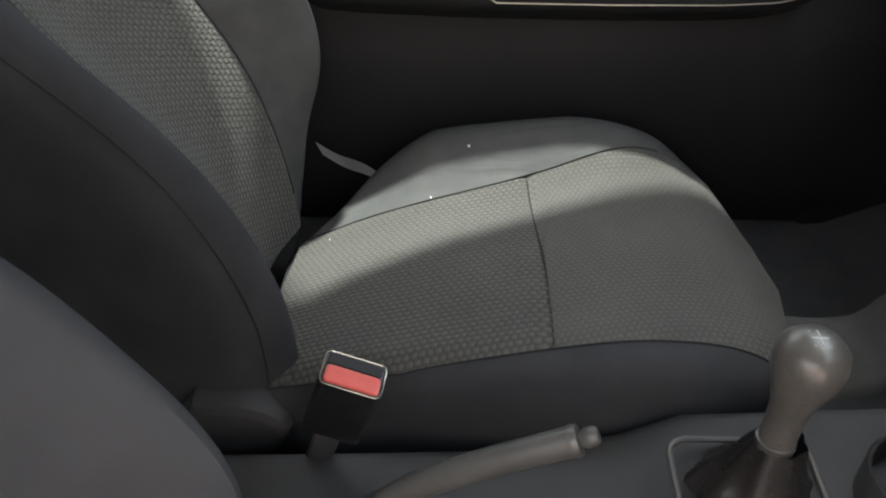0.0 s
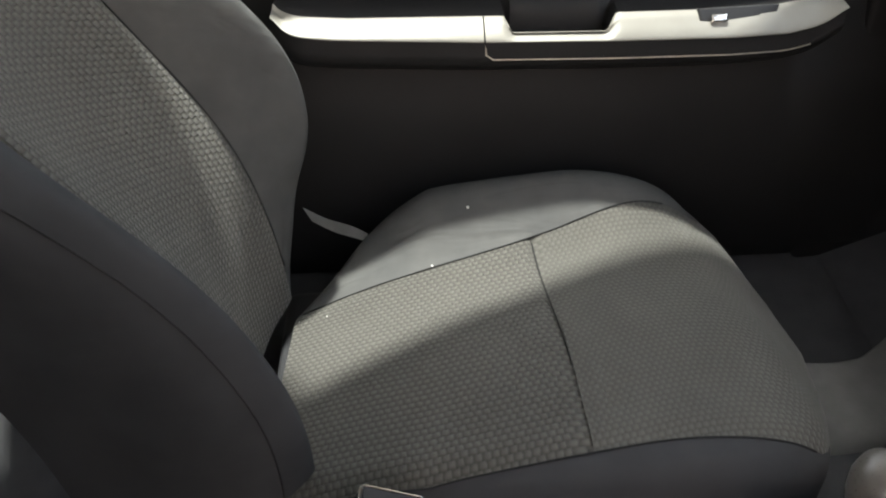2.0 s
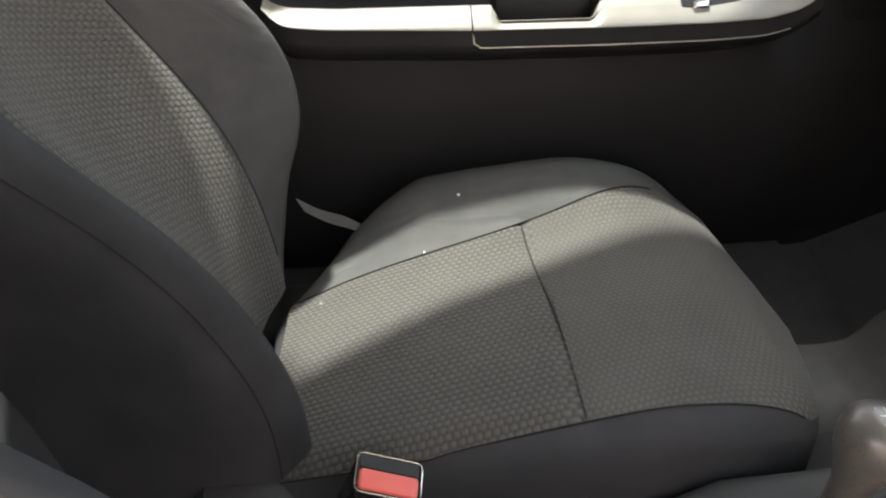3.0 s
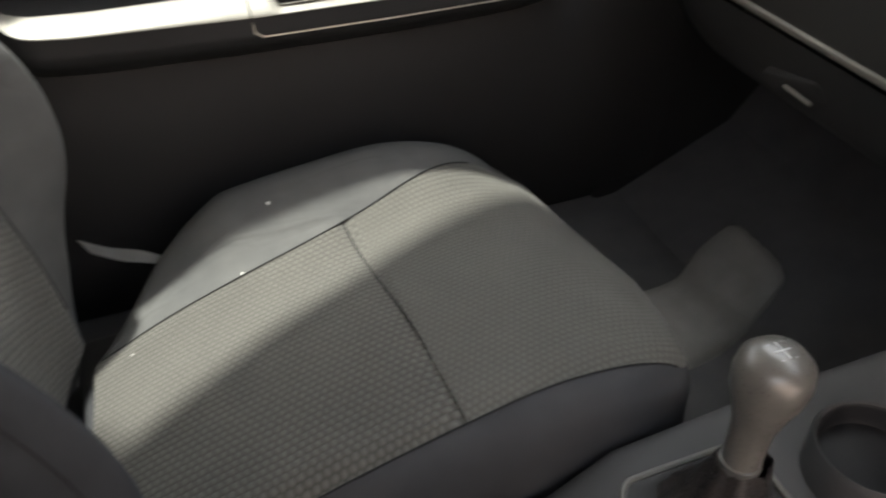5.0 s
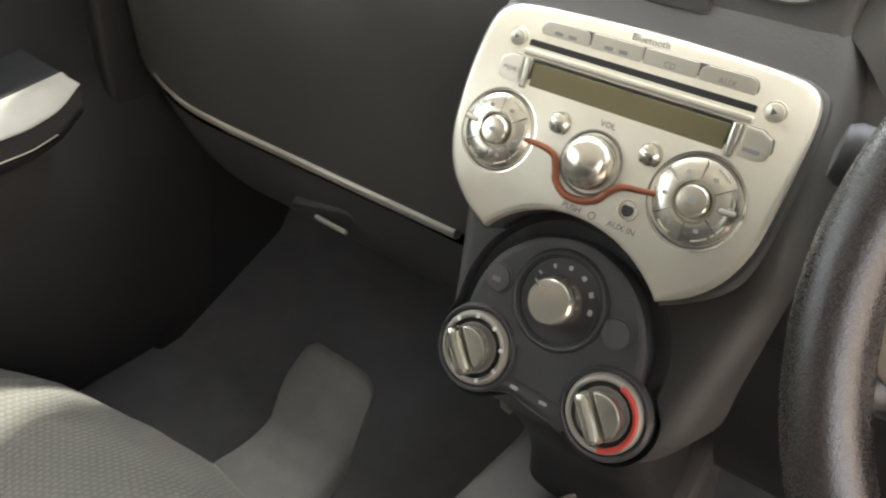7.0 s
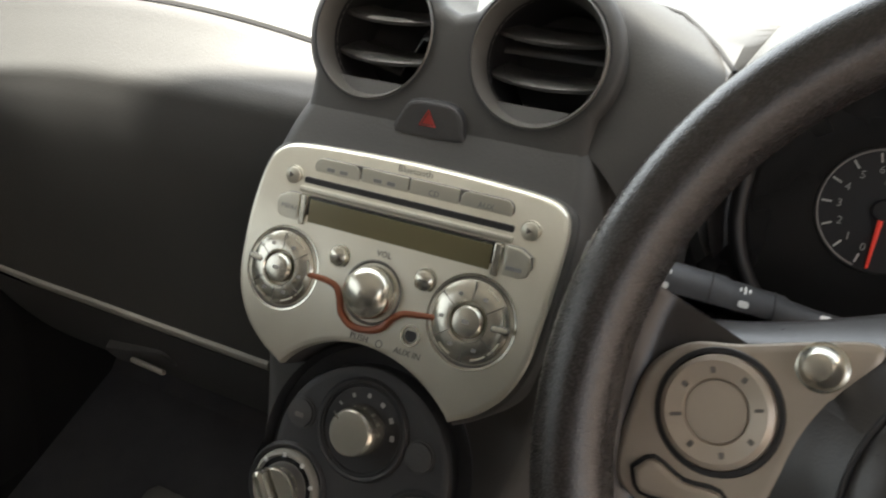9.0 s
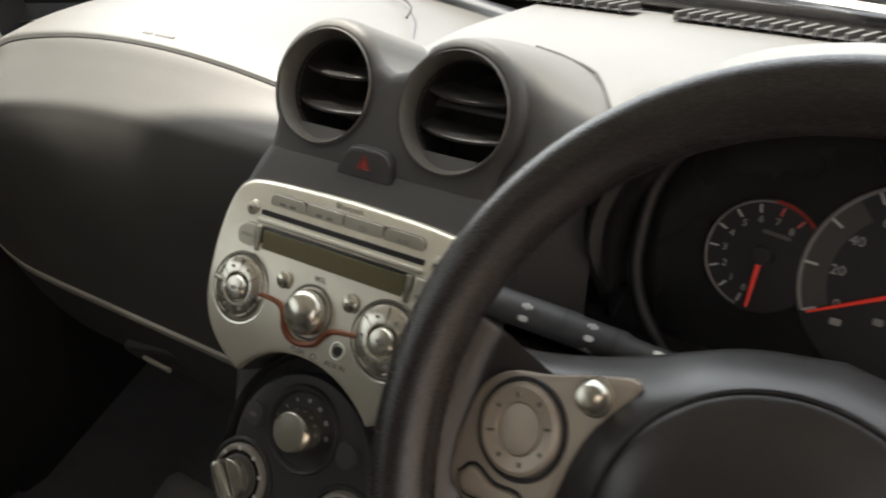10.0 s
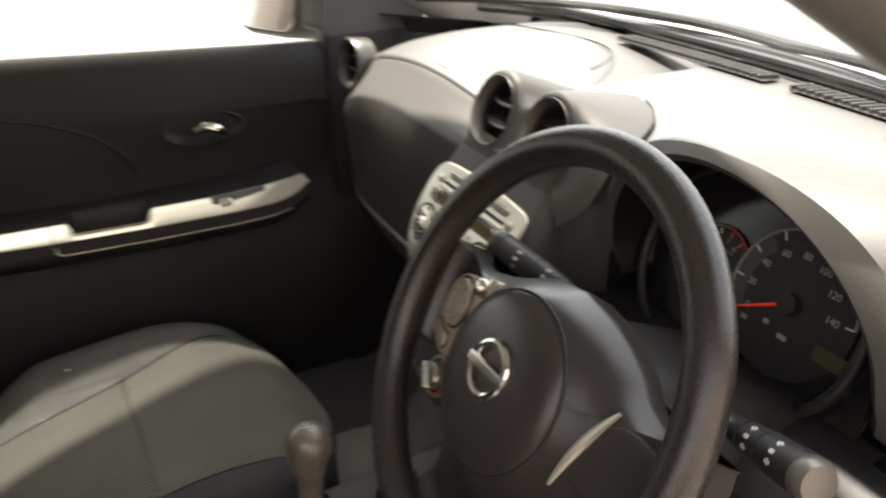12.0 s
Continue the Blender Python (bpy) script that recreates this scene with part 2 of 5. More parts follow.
def tube(pts, radius, n=12, closed=False, flat=1.0, up=None, caps=True):
    """A round bar along the points; radius may be a number or one per point."""
    P = [Vector(p) for p in pts]
    N = len(P)
    rows = []
    side = Vector(up) if up else None
    for i, p in enumerate(P):
        a, b = (P[i - 1], P[(i + 1) % N]) if closed else (P[max(i - 1, 0)], P[min(i + 1, N - 1)])
        d = (b - a).normalized()
        if side is None:
            side = d.orthogonal()
        s = (side - d * side.dot(d)).normalized()
        if up is None:
            side = s
        q = d.cross(s)
        r = radius[i] if isinstance(radius, (list, tuple)) else radius
        rows.append([p + r * (math.cos(2 * math.pi * k / n) * s * flat + math.sin(2 * math.pi * k / n) * q) for k in range(n)])
    if closed:
        rows.append(rows[0])
    bm = loft(rows, closed=True, caps=caps and not closed)
    if closed:
        bmesh.ops.remove_doubles(bm, verts=bm.verts, dist=1e-6)
    return bm


def offset(poly, d):
    """A closed outline moved inwards by d (counter-clockwise outlines)."""
    out, n = [], len(poly)
    for i in range(n):
        a, b, c = Vector(poly[i - 1]), Vector(poly[i]), Vector(poly[(i + 1) % n])
        e, f = (b - a).normalized(), (c - b).normalized()
        n1, n2 = Vector((-e.y, e.x)), Vector((-f.y, f.x))
        m = n1 + n2
        if m.length < 1e-6:
            m = n1
        m.normalize()
        out.append(b + m * d / max(m.dot(n1), 0.5))
    return out


def slab(poly, depth, bevel=0.0015, m=None, bend=None, top=0.0):
    """An outline made into a plate from z = top - depth to z = top, with a rounded upper rim."""
    P = [Vector((p[0], p[1])) for p in poly]
    area = sum(a.x * b.y - b.x * a.y for a, b in zip(P, P[1:] + P[:1]))
    if area < 0:
        P.reverse()
    rings = [(0, top - depth), (0, top - bevel), (0.3 * bevel, top - 0.3 * bevel), (bevel, top), (1.3 * bevel, top)]
    rows = [[Vector((q.x, q.y, z)) for q in offset(P, o)] for o, z in rings]
    bm = loft(rows, closed=True, caps=True)
    if bend or m is not None:
        for v in bm.verts:
            if bend:
                v.co = bend(v.co)
            if m is not None:
                v.co = m @ v.co
    return bm


def rrect(w, h, r, n=6, cx=0.0, cy=0.0):
    out = []
    for sx, sy, a0 in ((1, 1, 0), (-1, 1, 90), (-1, -1, 180), (1, -1, 270)):
        for k in range(n + 1):
            a = radians(a0 + 90 * k / n)
            out.append(Vector((cx + sx * (w / 2 - r) + r * math.cos(a), cy + sy * (h / 2 - r) + r * math.sin(a))))
    return out


def disc(r, n=32, cx=0.0, cy=0.0):
    return [Vector((cx + r * math.cos(2 * math.pi * k / n), cy + r * math.sin(2 * math.pi * k / n))) for k in range(n)]


def box(x0, x1, y0, y1, z0, z1, bevel=0.004, m=None):
    bm = bmesh.new()
    bmesh.ops.create_cube(bm, size=1)
    for v in bm.verts:
        v.co = Vector(((x0 + x1) / 2 + v.co.x * (x1 - x0), (y0 + y1) / 2 + v.co.y * (y1 - y0), (z0 + z1) / 2 + v.co.z * (z1 - z0)))
    if bevel:
        bmesh.ops.bevel(bm, geom=bm.edges[:], offset=bevel, segments=3, affect="EDGES", profile=0.5)
    if m is not None:
        bm.transform(m)
    return bm


def frame_of(origin, x_axis, z_axis):
    """A frame with its x along x_axis and its z along z_axis."""
    z = Vector(z_axis).normalized()
    x = (Vector(x_axis) - z * Vector(x_axis).dot(z)).normalized()
    m = Matrix((x, z.cross(x), z)).transposed().to_4x4()
    m.translation = origin
    return m


def writing(text, size, m, mat, parent, name="print", label="", align="CENTER"):
    """Words in the built-in font as a thin mesh; m is the frame of the surface."""
    cu = bpy.data.curves.new(name, "FONT")
    cu.body, cu.size, cu.align_x, cu.align_y, cu.extrude = text, size, align, "CENTER", 0.0001
    cu.resolution_u = 2
    tmp = bpy.data.objects.new("tmp", cu)
    scene.collection.objects.link(tmp)
    me = bpy.data.meshes.new_from_object(tmp.evaluated_get(bpy.context.evaluated_depsgraph_get()))
    bpy.data.objects.remove(tmp)
    me.transform(m)
    me.materials.clear()
    me.materials.append(mat)
    ob = new(name, me)
    ob.parent = parent
    return tagged(ob, label)


def lerp(a, b, t):
    return a + (b - a) * t


def curve_at(pts, x):
    """Piecewise smooth height from a short table of (x, y)."""
    if x <= pts[0][0]:
        return pts[0][1]
    for (a, p), (b, q) in zip(pts, pts[1:]):
        if x <= b:
            t = (x - a) / (b - a)
            return lerp(p, q, t)
    return pts[-1][1]


def smooth_at(pts, x, w=0.02):
    return sum(curve_at(pts, x + w * k / 2) for k in (-2, -1, 0, 1, 2)) / 5
REDDIM = material("dull_red_print", (0.34, 0.035, 0.028), (0.4, 0.045, 0.035), 0.5, 0, 300, 30, 0)
TINTED = clear_glass("tinted_window_glass", (0.35, 0.36, 0.35))
ARMSILVER = material("satin_silver_armrest", (0.25, 0.24, 0.21), (0.29, 0.28, 0.245), 0.50, 0.2, 1500, 20, 0.08, 0.0002)
DARKRIM = material("dark_satin_rim", (0.055, 0.053, 0.048), (0.07, 0.067, 0.06), 0.32, 0.4, 900, 20, 0.05)


def crumple(m, scale, depth):
    """Adds long soft creases to a cloth, above its fine grain."""
    t, L = m.node_tree, m.node_tree.links
    p = t.nodes["Principled BSDF"]
    co, mp, n, bp = (t.nodes.new("ShaderNode" + k) for k in ("TexCoord", "Mapping", "TexNoise", "Bump"))
    mp.inputs["Rotation"].default_value = (0.3, 0.5, 0.6)
    mp.inputs["Scale"].default_value = (1.0, 0.30, 0.8)
    n.inputs["Scale"].default_value, n.inputs["Detail"].default_value, n.inputs["Distortion"].default_value = scale, 2.0, 0.8
    bp.inputs["Strength"].default_value, bp.inputs["Distance"].default_value = 0.7, depth
    L.new(co.outputs["Object"], mp.inputs["Vector"])
    L.new(mp.outputs[0], n.inputs["Vector"])
    L.new(n.outputs["Fac"], bp.inputs["Height"])
    old = p.inputs["Normal"].links[0].from_node
    L.new(bp.outputs[0], old.inputs["Normal"])


crumple(BOLSTER_LIT, 26.0, 0.006)
crumple(BOLSTER_SHADE, 14.0, 0.006)


# ---- the car shell ----
# left rail, mostly out of view, bent so its shadow edge crosses the seat
SIDE = [(-1.7, 0.62, 1.32), (-0.9, 0.66, 1.34), (-0.5, 0.67, 1.345), (-0.30, 0.688, 1.385), (-0.215, 0.645, 1.385), (-0.150, 0.572, 1.38), (0.088, 0.634, 1.315), (0.331, 0.710, 1.22), (0.60, 0.742, 1.13), (0.80, 0.748, 1.055)]


RIGHT = [(-1.7, 0.60, 1.37), (-0.9, 0.62, 1.40), (-0.28, 0.62, 1.42), (0.02, 0.62, 1.415), (0.22, 0.64, 1.345), (0.42, 0.66, 1.240), (0.62, 0.68, 1.115), (0.84, 0.70, 0.975)]


def shell():
    left = [Vector((-x, y, z)) for y, x, z in SIDE]
    right = [Vector((x, y, z)) for y, x, z in RIGHT]
    # roof between the two rails, ending at the windscreen header
    rows = []
    for (y, x, z), (yr, xr, zr) in zip([SIDE[0], SIDE[1], SIDE[3], SIDE[5], SIDE[6], SIDE[7], (0.52, 0.735, 1.15)], RIGHT[:4] + [(0.15, 0.632, 1.375), (0.36, 0.655, 1.285), (0.58, 0.676, 1.145)]):
        # left front corner is drawn forward, unseen, to keep sun off the floor mat
        rows.append([Vector((lerp(-x, xr, (s + 1) / 2), lerp(y, yr, (s + 1) / 2) + (0.15 * (1 - s * s) + 0.14 * max(0, (-s - 0.55) / 0.45) * (y > 0.4)) * (y > 0), lerp(z, zr, (s + 1) / 2) + 0.055 * (1 - s * s) - 0.05 * max(0, (-s - 0.55) / 0.45) * (y > 0.4))) for s in [k / 8 - 1 for k in range(17)]])
    bm = loft(rows)
    bmesh.ops.solidify(bm, geom=bm.faces[:], thickness=0.03)
    tagged(part("ceiling", bm, LINER), "grey cloth headliner under the car roof", "ceiling", kind="structure")
    corner = [(0.705, 0.922), (0.86, 0.912), (0.93, 0.955), (0.82, 1.045), (0.725, 1.075)]
    bm = loft([[Vector((-0.706 - d, y, z)) for y, z in corner] for d in (0.0, 0.012)], closed=True, caps=True)
    tagged(part("trim_corner", bm, PLASTIC), "black corner trim before the passenger window", "trim", kind="structure")
    # pillars and rails along each side of the roof
    for side, name in ((left, "pillar_left"), (right, "pillar_right")):
        run = catmull(side + ([Vector((-0.735, 0.92, 1.00)), Vector((-0.715, 1.03, 0.955)), Vector((-0.69, 1.12, 0.930))] if side is left else []), 6)
        # left tube thickens forwards to block sun from the footwell
        bm = tube(run, [0.030 + 0.030 * min(1, max(0, (p.y - 0.40) / 0.12)) if side is left else 0.040 for p in run], 14)
        # right pillar takes the darker lever grey: its shade is put into the colour
        tagged(part(name, bm, LINER if side is left else LEVER_AND_SHADE), "%s grey trim on the windscreen pillar and roof rail" % ("pale" if side is left else "dark"), "pillar", kind="structure")
    for s, name in ((-1, "pillar_rear_left"), (1, "pillar_rear_right")):
        bm = tube([(s * 0.72, -0.56, 0.30), (s * 0.72, -0.55, 0.92), (s * 0.62, -0.52, 1.36)], 0.06, 10)
        tagged(part(name, bm, PLASTIC), "dark trim on the middle door pillar", "pillar", kind="structure")
    # floor pan, tunnel flank, toe board, rear wall, right sill
    line = [(-1.75, 0.20), (-0.9, 0.20), (-0.2, 0.20), (0.3, 0.20), (0.68, 0.20), (0.74, 0.205), (0.95, 0.30), (1.10, 0.48), (1.12, 0.90)]
    xs = [-0.74 + 1.48 * k / 12 for k in range(13)]
    bm = loft([[Vector((x, y, z)) for x in xs] + [Vector((x, y + 0.02, z - 0.04)) for x in reversed(xs)] for y, z in line], closed=True, caps=True)
    tagged(part("floor", bm, CARPET, smooth=False), "black carpet of the footwell and toe board", "floor", kind="structure")
    bm = box(-0.76, 0.76, -1.80, -1.76, 0.17, 1.40, 0.01)
    tagged(part("wall_rear", bm, DOORSKIN), "dark rear wall of the cabin", "wall", kind="structure")
    bm = box(0.70, 0.78, -0.36, 0.95, 0.16, 0.30, 0.02)
    tagged(part("sill_right", bm, DOORSKIN), "dark door sill beside the driver", "sill", kind="structure")
    for s, name in ((-1, "wall_rear_left"), (1, "wall_rear_right")):
        bm = box(min(s * 0.70, s * 0.76), max(s * 0.70, s * 0.76), -1.78, -0.44, 0.17, 0.94, 0.01)
        tagged(part(name, bm, DOORSKIN), "dark trim beside the rear bench", "wall", kind="structure")
    for s, name in ((-1, "wall_front_left"), (1, "wall_front_right")):
        bm = box(min(s * 0.705, s * 0.76), max(s * 0.705, s * 0.76), 0.70, 1.16, 0.17, 0.93, 0.01)
        tagged(part(name, bm, DOORSKIN), "dark kick panel beside the footwell", "wall", kind="structure")
    bm = box(-0.76, 0.76, 1.13, 1.17, 0.17, 0.95, 0.01)
    tagged(part("wall_front", bm, DOORSKIN), "dark bulkhead behind the dashboard", "wall", kind="structure")
    for s, name in ((-1, "window_rear_left"), (1, "window_rear_right")):
        bm = loft([[(s * 0.72, -1.74, 0.94), (s * 0.72, -0.42, 0.94)], [(s * 0.61, -1.70, 1.35), (s * 0.61, -0.40, 1.36)]])
        g = part(name, bm, TINTED)
        tagged(g, "dark tinted rear side window", "window", kind="structure")


def windscreen():
    ob = thing("window_windscreen", None, "wide raked windscreen of clear glass", "window", kind="structure")
    rows = []
    left = catmull([(-x, y, z) for y, x, z in [(1.0, 0.712, 0.950), (0.74, 0.745, 1.0), (0.40, 0.70, 1.15)]], 4)
    right = catmull([(x, y, z) for y, x, z in [(0.84, 0.70, 0.975), (0.62, 0.68, 1.115), (0.38, 0.655, 1.26)]], 4)
    for k in range(9):
        p, q = left[k * (len(left) - 1) // 8], right[k * (len(right) - 1) // 8]
        f = k / 8
        mid = Vector((0, lerp(1.10, 0.52, f), lerp(0.978, 1.30, f)))
        rows.append([lerp(p, q, (s + 1) / 2) * (s * s) + (mid + Vector((s * lerp(0.72, 0.64, f), 0, 0))) * (1 - s * s) for s in [k2 / 10 - 1 for k2 in range(21)]])
    g = part("pane", loft(rows), GLASS, ob)
    g.visible_shadow = False
    # rubber edge and black cowl below the glass
    low = [p + Vector((0, 0.0, 0.0)) for p in rows[0]]
    part("rubber_seal", tube(low, 0.010, 8), RUBBER, ob)


def nose():
    """Black cowl, wipers and bonnet outside the glass."""
    ob = thing("car_bonnet", None, "silver car bonnet ahead of the windscreen", "car bonnet")
    low = [(x, 1.125 - 0.33 * (x / 0.72) ** 2, 0.955) for x in [-0.72 + 1.44 * k / 24 for k in range(25)]]
    rows = [[Vector((x, y + d, z + dz)) for x, y, z in low] for d, dz in ((0, 0), (0.02, -0.006), (0.045, -0.010), (0.06, -0.04))]
    part("cowl", loft(rows), RUBBER, ob, "black plastic cowl")
    rows = [[Vector((x * (1 + 0.12 * d), y + d, z - 0.014 - 0.16 * d * d - 0.05 * (x / 0.72) ** 2)) for x, y, z in low] for d in (0.04, 0.15, 0.40, 0.65, 0.82)]
    part("bonnet_skin", loft(rows), PAINT, ob, "silver painted bonnet skin")
    for x0, x1, y0, nm in ((-0.62, 0.02, 1.06, "a"), (0.0, 0.62, 1.075, "b")):
        w = thing("wiper", None, "black wiper resting below the windscreen", "wiper", "wipers on the windscreen")
        pts = [(lerp(x0, x1, k / 12), 1.105 - 0.34 * (lerp(x0, x1, k / 12) / 0.72) ** 2, 0.992 + 0.010 * math.sin(math.pi * k / 12)) for k in range(13)]
        part("blade", tube(pts, 0.007, 8), RUBBER, w, "black rubber blade")
        part("arm", tube([pts[6], (lerp(x0, x1, 0.75), pts[9][1] + 0.02, 0.996), (x1, pts[12][1] + 0.07, 0.975)], 0.008, 8), PLASTIC, w, "black wiper arm")


# ---- seats ----
ZTOP = [(-0.12, 0.355), (-0.085, 0.366), (0.0, 0.400), (0.093, 0.424), (0.224, 0.440), (0.30, 0.446), (0.37, 0.444), (0.42, 0.438), (0.455, 0.424), (0.48, 0.403), (0.505, 0.36)]
OUTER = [(-0.12, 0.09), (-0.085, 0.118), (-0.05, 0.165), (-0.01, 0.212), (0.05, 0.250), (0.10, 0.270), (0.15, 0.283), (0.24, 0.293), (0.31, 0.293), (0.36, 0.286), (0.40, 0.272), (0.43, 0.252), (0.46, 0.220), (0.48, 0.185), (0.495, 0.140), (0.505, 0.08)]
INNER = [(-0.12, 0.23), (0.0, 0.255), (0.10, 0.265), (0.30, 0.272), (0.40, 0.266), (0.445, 0.25), (0.47, 0.222), (0.49, 0.16), (0.505, 0.06)]
SEAM_OUT = [(-0.12, 0.085), (-0.085, 0.091), (0.093, 0.109), (0.224, 0.135), (0.29, 0.152), (0.347, 0.175), (0.40, 0.190), (0.50, 0.19)]
SEAM_IN = [(-0.12, 0.265), (0.0, 0.257), (0.24, 0.240), (0.345, 0.230), (0.43, 0.236), (0.50, 0.24)]


def cushion_height(x, y, lo, hi):
    """Height of the seat cushion; x from the middle of the seat, lo and hi its edges there."""
    z = smooth_at(ZTOP, y, 0.03) + 0.03 * (x / 0.27)
    z += 0.052 * math.exp(-((x + 0.215) / 0.062) ** 2) * max(0, min(1, (y + 0.05) / 0.14)) * (1 - max(0, min(1, (y - 0.27) / 0.17)) ** 2)
    z -= 0.012 * math.exp(-((x + 0.07) / 0.10) ** 2)
    for d in (x - lo, hi - x):
        r = 0.042
        if d < r:
            z -= 0.9 * (r - math.sqrt(max(r * r - (r - d) ** 2, 0)))
    return z


def seat(name, m, label, upright=0.0):
    ob = thing(name, m, label, "car seat")
    ys = [-0.090 + 0.595 * k / 62 for k in range(63)]
    strips = {"bolster_out": [], "rear": [], "front": [], "bolster_in": []}
    split = lambda x: 0.223 + 0.019 * (x + 0.135) / 0.375
    seam_rows = {"out": [], "in": []}

    def row(yf):
        lo, hi = -smooth_at(OUTER, yf(0), 0.012), smooth_at(INNER, yf(0), 0.012)
        a = max(-smooth_at(SEAM_OUT, yf(0), 0.03), lo + 0.012)
        b = min(smooth_at(SEAM_IN, yf(0), 0.03), hi - 0.012)
        return lo, a, b, hi
    for y in ys:
        lo, a, b, hi = row(lambda x: y)
        zl = cushion_height(lo, y, lo, hi)
        xs = [lerp(lo, a, k / 14) for k in range(15)]
        strips["bolster_out"].append([Vector((lo + 0.02, y, 0.22)), Vector((lo, y, min(0.30, zl - 0.03)))] + [Vector((x, y, cushion_height(x, y, lo, hi))) for x in xs])
        xs = [lerp(a, b, k / 40) for k in range(41)]
        # a shallow valley along each seam
        mid = [Vector((x, y, cushion_height(x, y, lo, hi) + 0.004 * min(1, min(x - a, b - x) / 0.02))) for x in xs]
        seam_rows["out"].append(mid[0] + Vector((0, 0, 0.0008)))
        seam_rows["in"].append(mid[-1] + Vector((0, 0, 0.0008)))
        strips["rear" if y < 0.236 else "front"].append(mid)
        xs = [lerp(b, hi, k / 12) for k in range(13)]
        zh = cushion_height(hi, y, lo, hi)
        strips["bolster_in"].append([Vector((x, y, cushion_height(x, y, lo, hi))) for x in xs] + [Vector((hi, y, min(0.32, zh - 0.03))), Vector((hi - 0.02, y, 0.22))])
    # the two cloth panels meet in a cross seam
    for p in strips["rear"][-1]:
        p.y, p.z = split(p.x), p.z - 0.003
    first = [Vector((p.x, split(p.x) + 0.0005, p.z)) for p in strips["rear"][-1]]
    for i, p in enumerate(strips["rear"][-2]):
        p.z -= 0.0005
    strips["front"].insert(0, first)
    cross = [p + Vector((0, 0.0003, 0.0010)) for p in first]
    end = strips["front"][-1]
    strips["front"].append([p + Vector((0, 0.006, -0.035)) for p in end])
    strips["front"].append([Vector((p.x, p.y - 0.004, 0.22)) for p in end])
    for rows in strips.values():
        for r in rows:
            for p in r:
                p.y += 0.10 * max(0, p.y - 0.30)
    for r in seam_rows.values():
        for p in r:
            p.y += 0.10 * max(0, p.y - 0.30)
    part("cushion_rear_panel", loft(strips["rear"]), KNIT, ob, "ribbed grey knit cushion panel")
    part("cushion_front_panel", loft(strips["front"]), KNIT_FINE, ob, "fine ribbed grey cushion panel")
    part("cushion_outer_bolster", loft(strips["bolster_out"]), BOLSTER_LIT if upright == 0 else BOLSTER_SHADE, ob, "plain grey cloth bolster")
    part("cushion_inner_bolster", loft(strips["bolster_in"]), BOLSTER_SHADE, ob, "plain cloth bolster in its shaded tone")
    part("cushion_seam", tube(seam_rows["out"][1:52], 0.0011, 6), THREAD, ob)
    part("cushion_seam", tube(seam_rows["in"][1:56], 0.0011, 6), THREAD, ob)
    part("cushion_cross_seam", tube(cross[1:-1], 0.0012, 6), THREAD, ob)
    part("seat_base", box(-0.20, 0.22, -0.12, 0.40, 0.2025, 0.30, 0.02), PLASTIC, ob)
    part("cushion_underside", box(-0.09, 0.22, -0.11, 0.44, 0.28, 0.335, 0.02), CLOTH, ob)
    # backrest
    YS = [(0.34, -0.10), (0.44, -0.108), (0.52, -0.122), (0.59, -0.143), (0.65, -0.173), (0.70, -0.203), (0.745, -0.232), (0.85, -0.295), (0.97, -0.35)]
    YO = [(0.34, -0.115), (0.38, -0.104), (0.475, -0.085), (0.552, -0.056), (0.608, -0.054), (0.66, -0.066), (0.70, -0.086), (0.76, -0.135), (0.82, -0.195), (0.97, -0.33)]
    YI = [(0.34, -0.038), (0.433, -0.032), (0.50, -0.037), (0.558, -0.053), (0.61, -0.073), (0.657, -0.098), (0.69, -0.122), (0.724, -0.150), (0.769, -0.195), (0.805, -0.228), (0.90, -0.30), (0.97, -0.35)]
    out, ins, inn, back, so, si = [], [], [], [], [], []
    for k in range(49):
        z = 0.34 + 0.62 * k / 48
        ys_, yo, yi = smooth_at(YS, z, 0.03), smooth_at(YO, z, 0.03), smooth_at(YI, z, 0.03)
        lift = upright * (z - 0.5)
        ys_, yo, yi = ys_ + lift, yo + lift, yi + lift
        n = 0.02 * max(0, (z - 0.80) / 0.16)
        bk = ys_ - 0.17
        o = catmull([(-0.225 + n, bk, z), (-0.238 + n, yo - 0.09, z), (-0.228 + n, yo - 0.03, z), (-0.200 + n, yo, z), (-0.170, lerp(yo, ys_, 0.45), z), (-0.142, ys_ - 0.002, z)], 5)
        c = catmull([(-0.142, ys_ - 0.002, z), (-0.125, ys_ - 0.001, z), (-0.07, ys_ - 0.018, z), (0, ys_ - 0.026, z), (0.07, ys_ - 0.018, z), (0.125, ys_ - 0.001, z), (0.142, ys_ - 0.002, z)], 6)
        i = catmull([(0.142, ys_ - 0.002, z), (0.170, lerp(yi, ys_, 0.45), z), (0.205, yi, z), (0.226 - n, yi - 0.03, z), (0.234 - n, yi - 0.09, z), (0.220 - n, bk, z)], 5)
        out.append(o), ins.append(c), inn.append(i)
        so.append(c[0] + Vector((0, 0.0008, 0))), si.append(c[-1] + Vector((0, 0.0008, 0)))
        back.append([i[-1], Vector((0.1, bk - 0.03, z)), Vector((-0.1, bk - 0.03, z)), o[0]])
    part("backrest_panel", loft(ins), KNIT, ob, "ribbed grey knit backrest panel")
    part("backrest_outer_bolster", loft(out), BOLSTER_LIT if upright == 0 else BOLSTER_SHADE, ob)
    part("backrest_inner_bolster", loft(inn), BOLSTER_SHADE, ob)
    part("backrest_back", loft(back), CLOTH, ob)
    top = [[lerp(p, Vector((p.x * 0.9, (ins[-1][15].y - 0.08), 1.0)), f) for p in out[-1] + ins[-1][1:] + inn[-1][1:]] for f in (0, 0.35, 0.7, 1)]
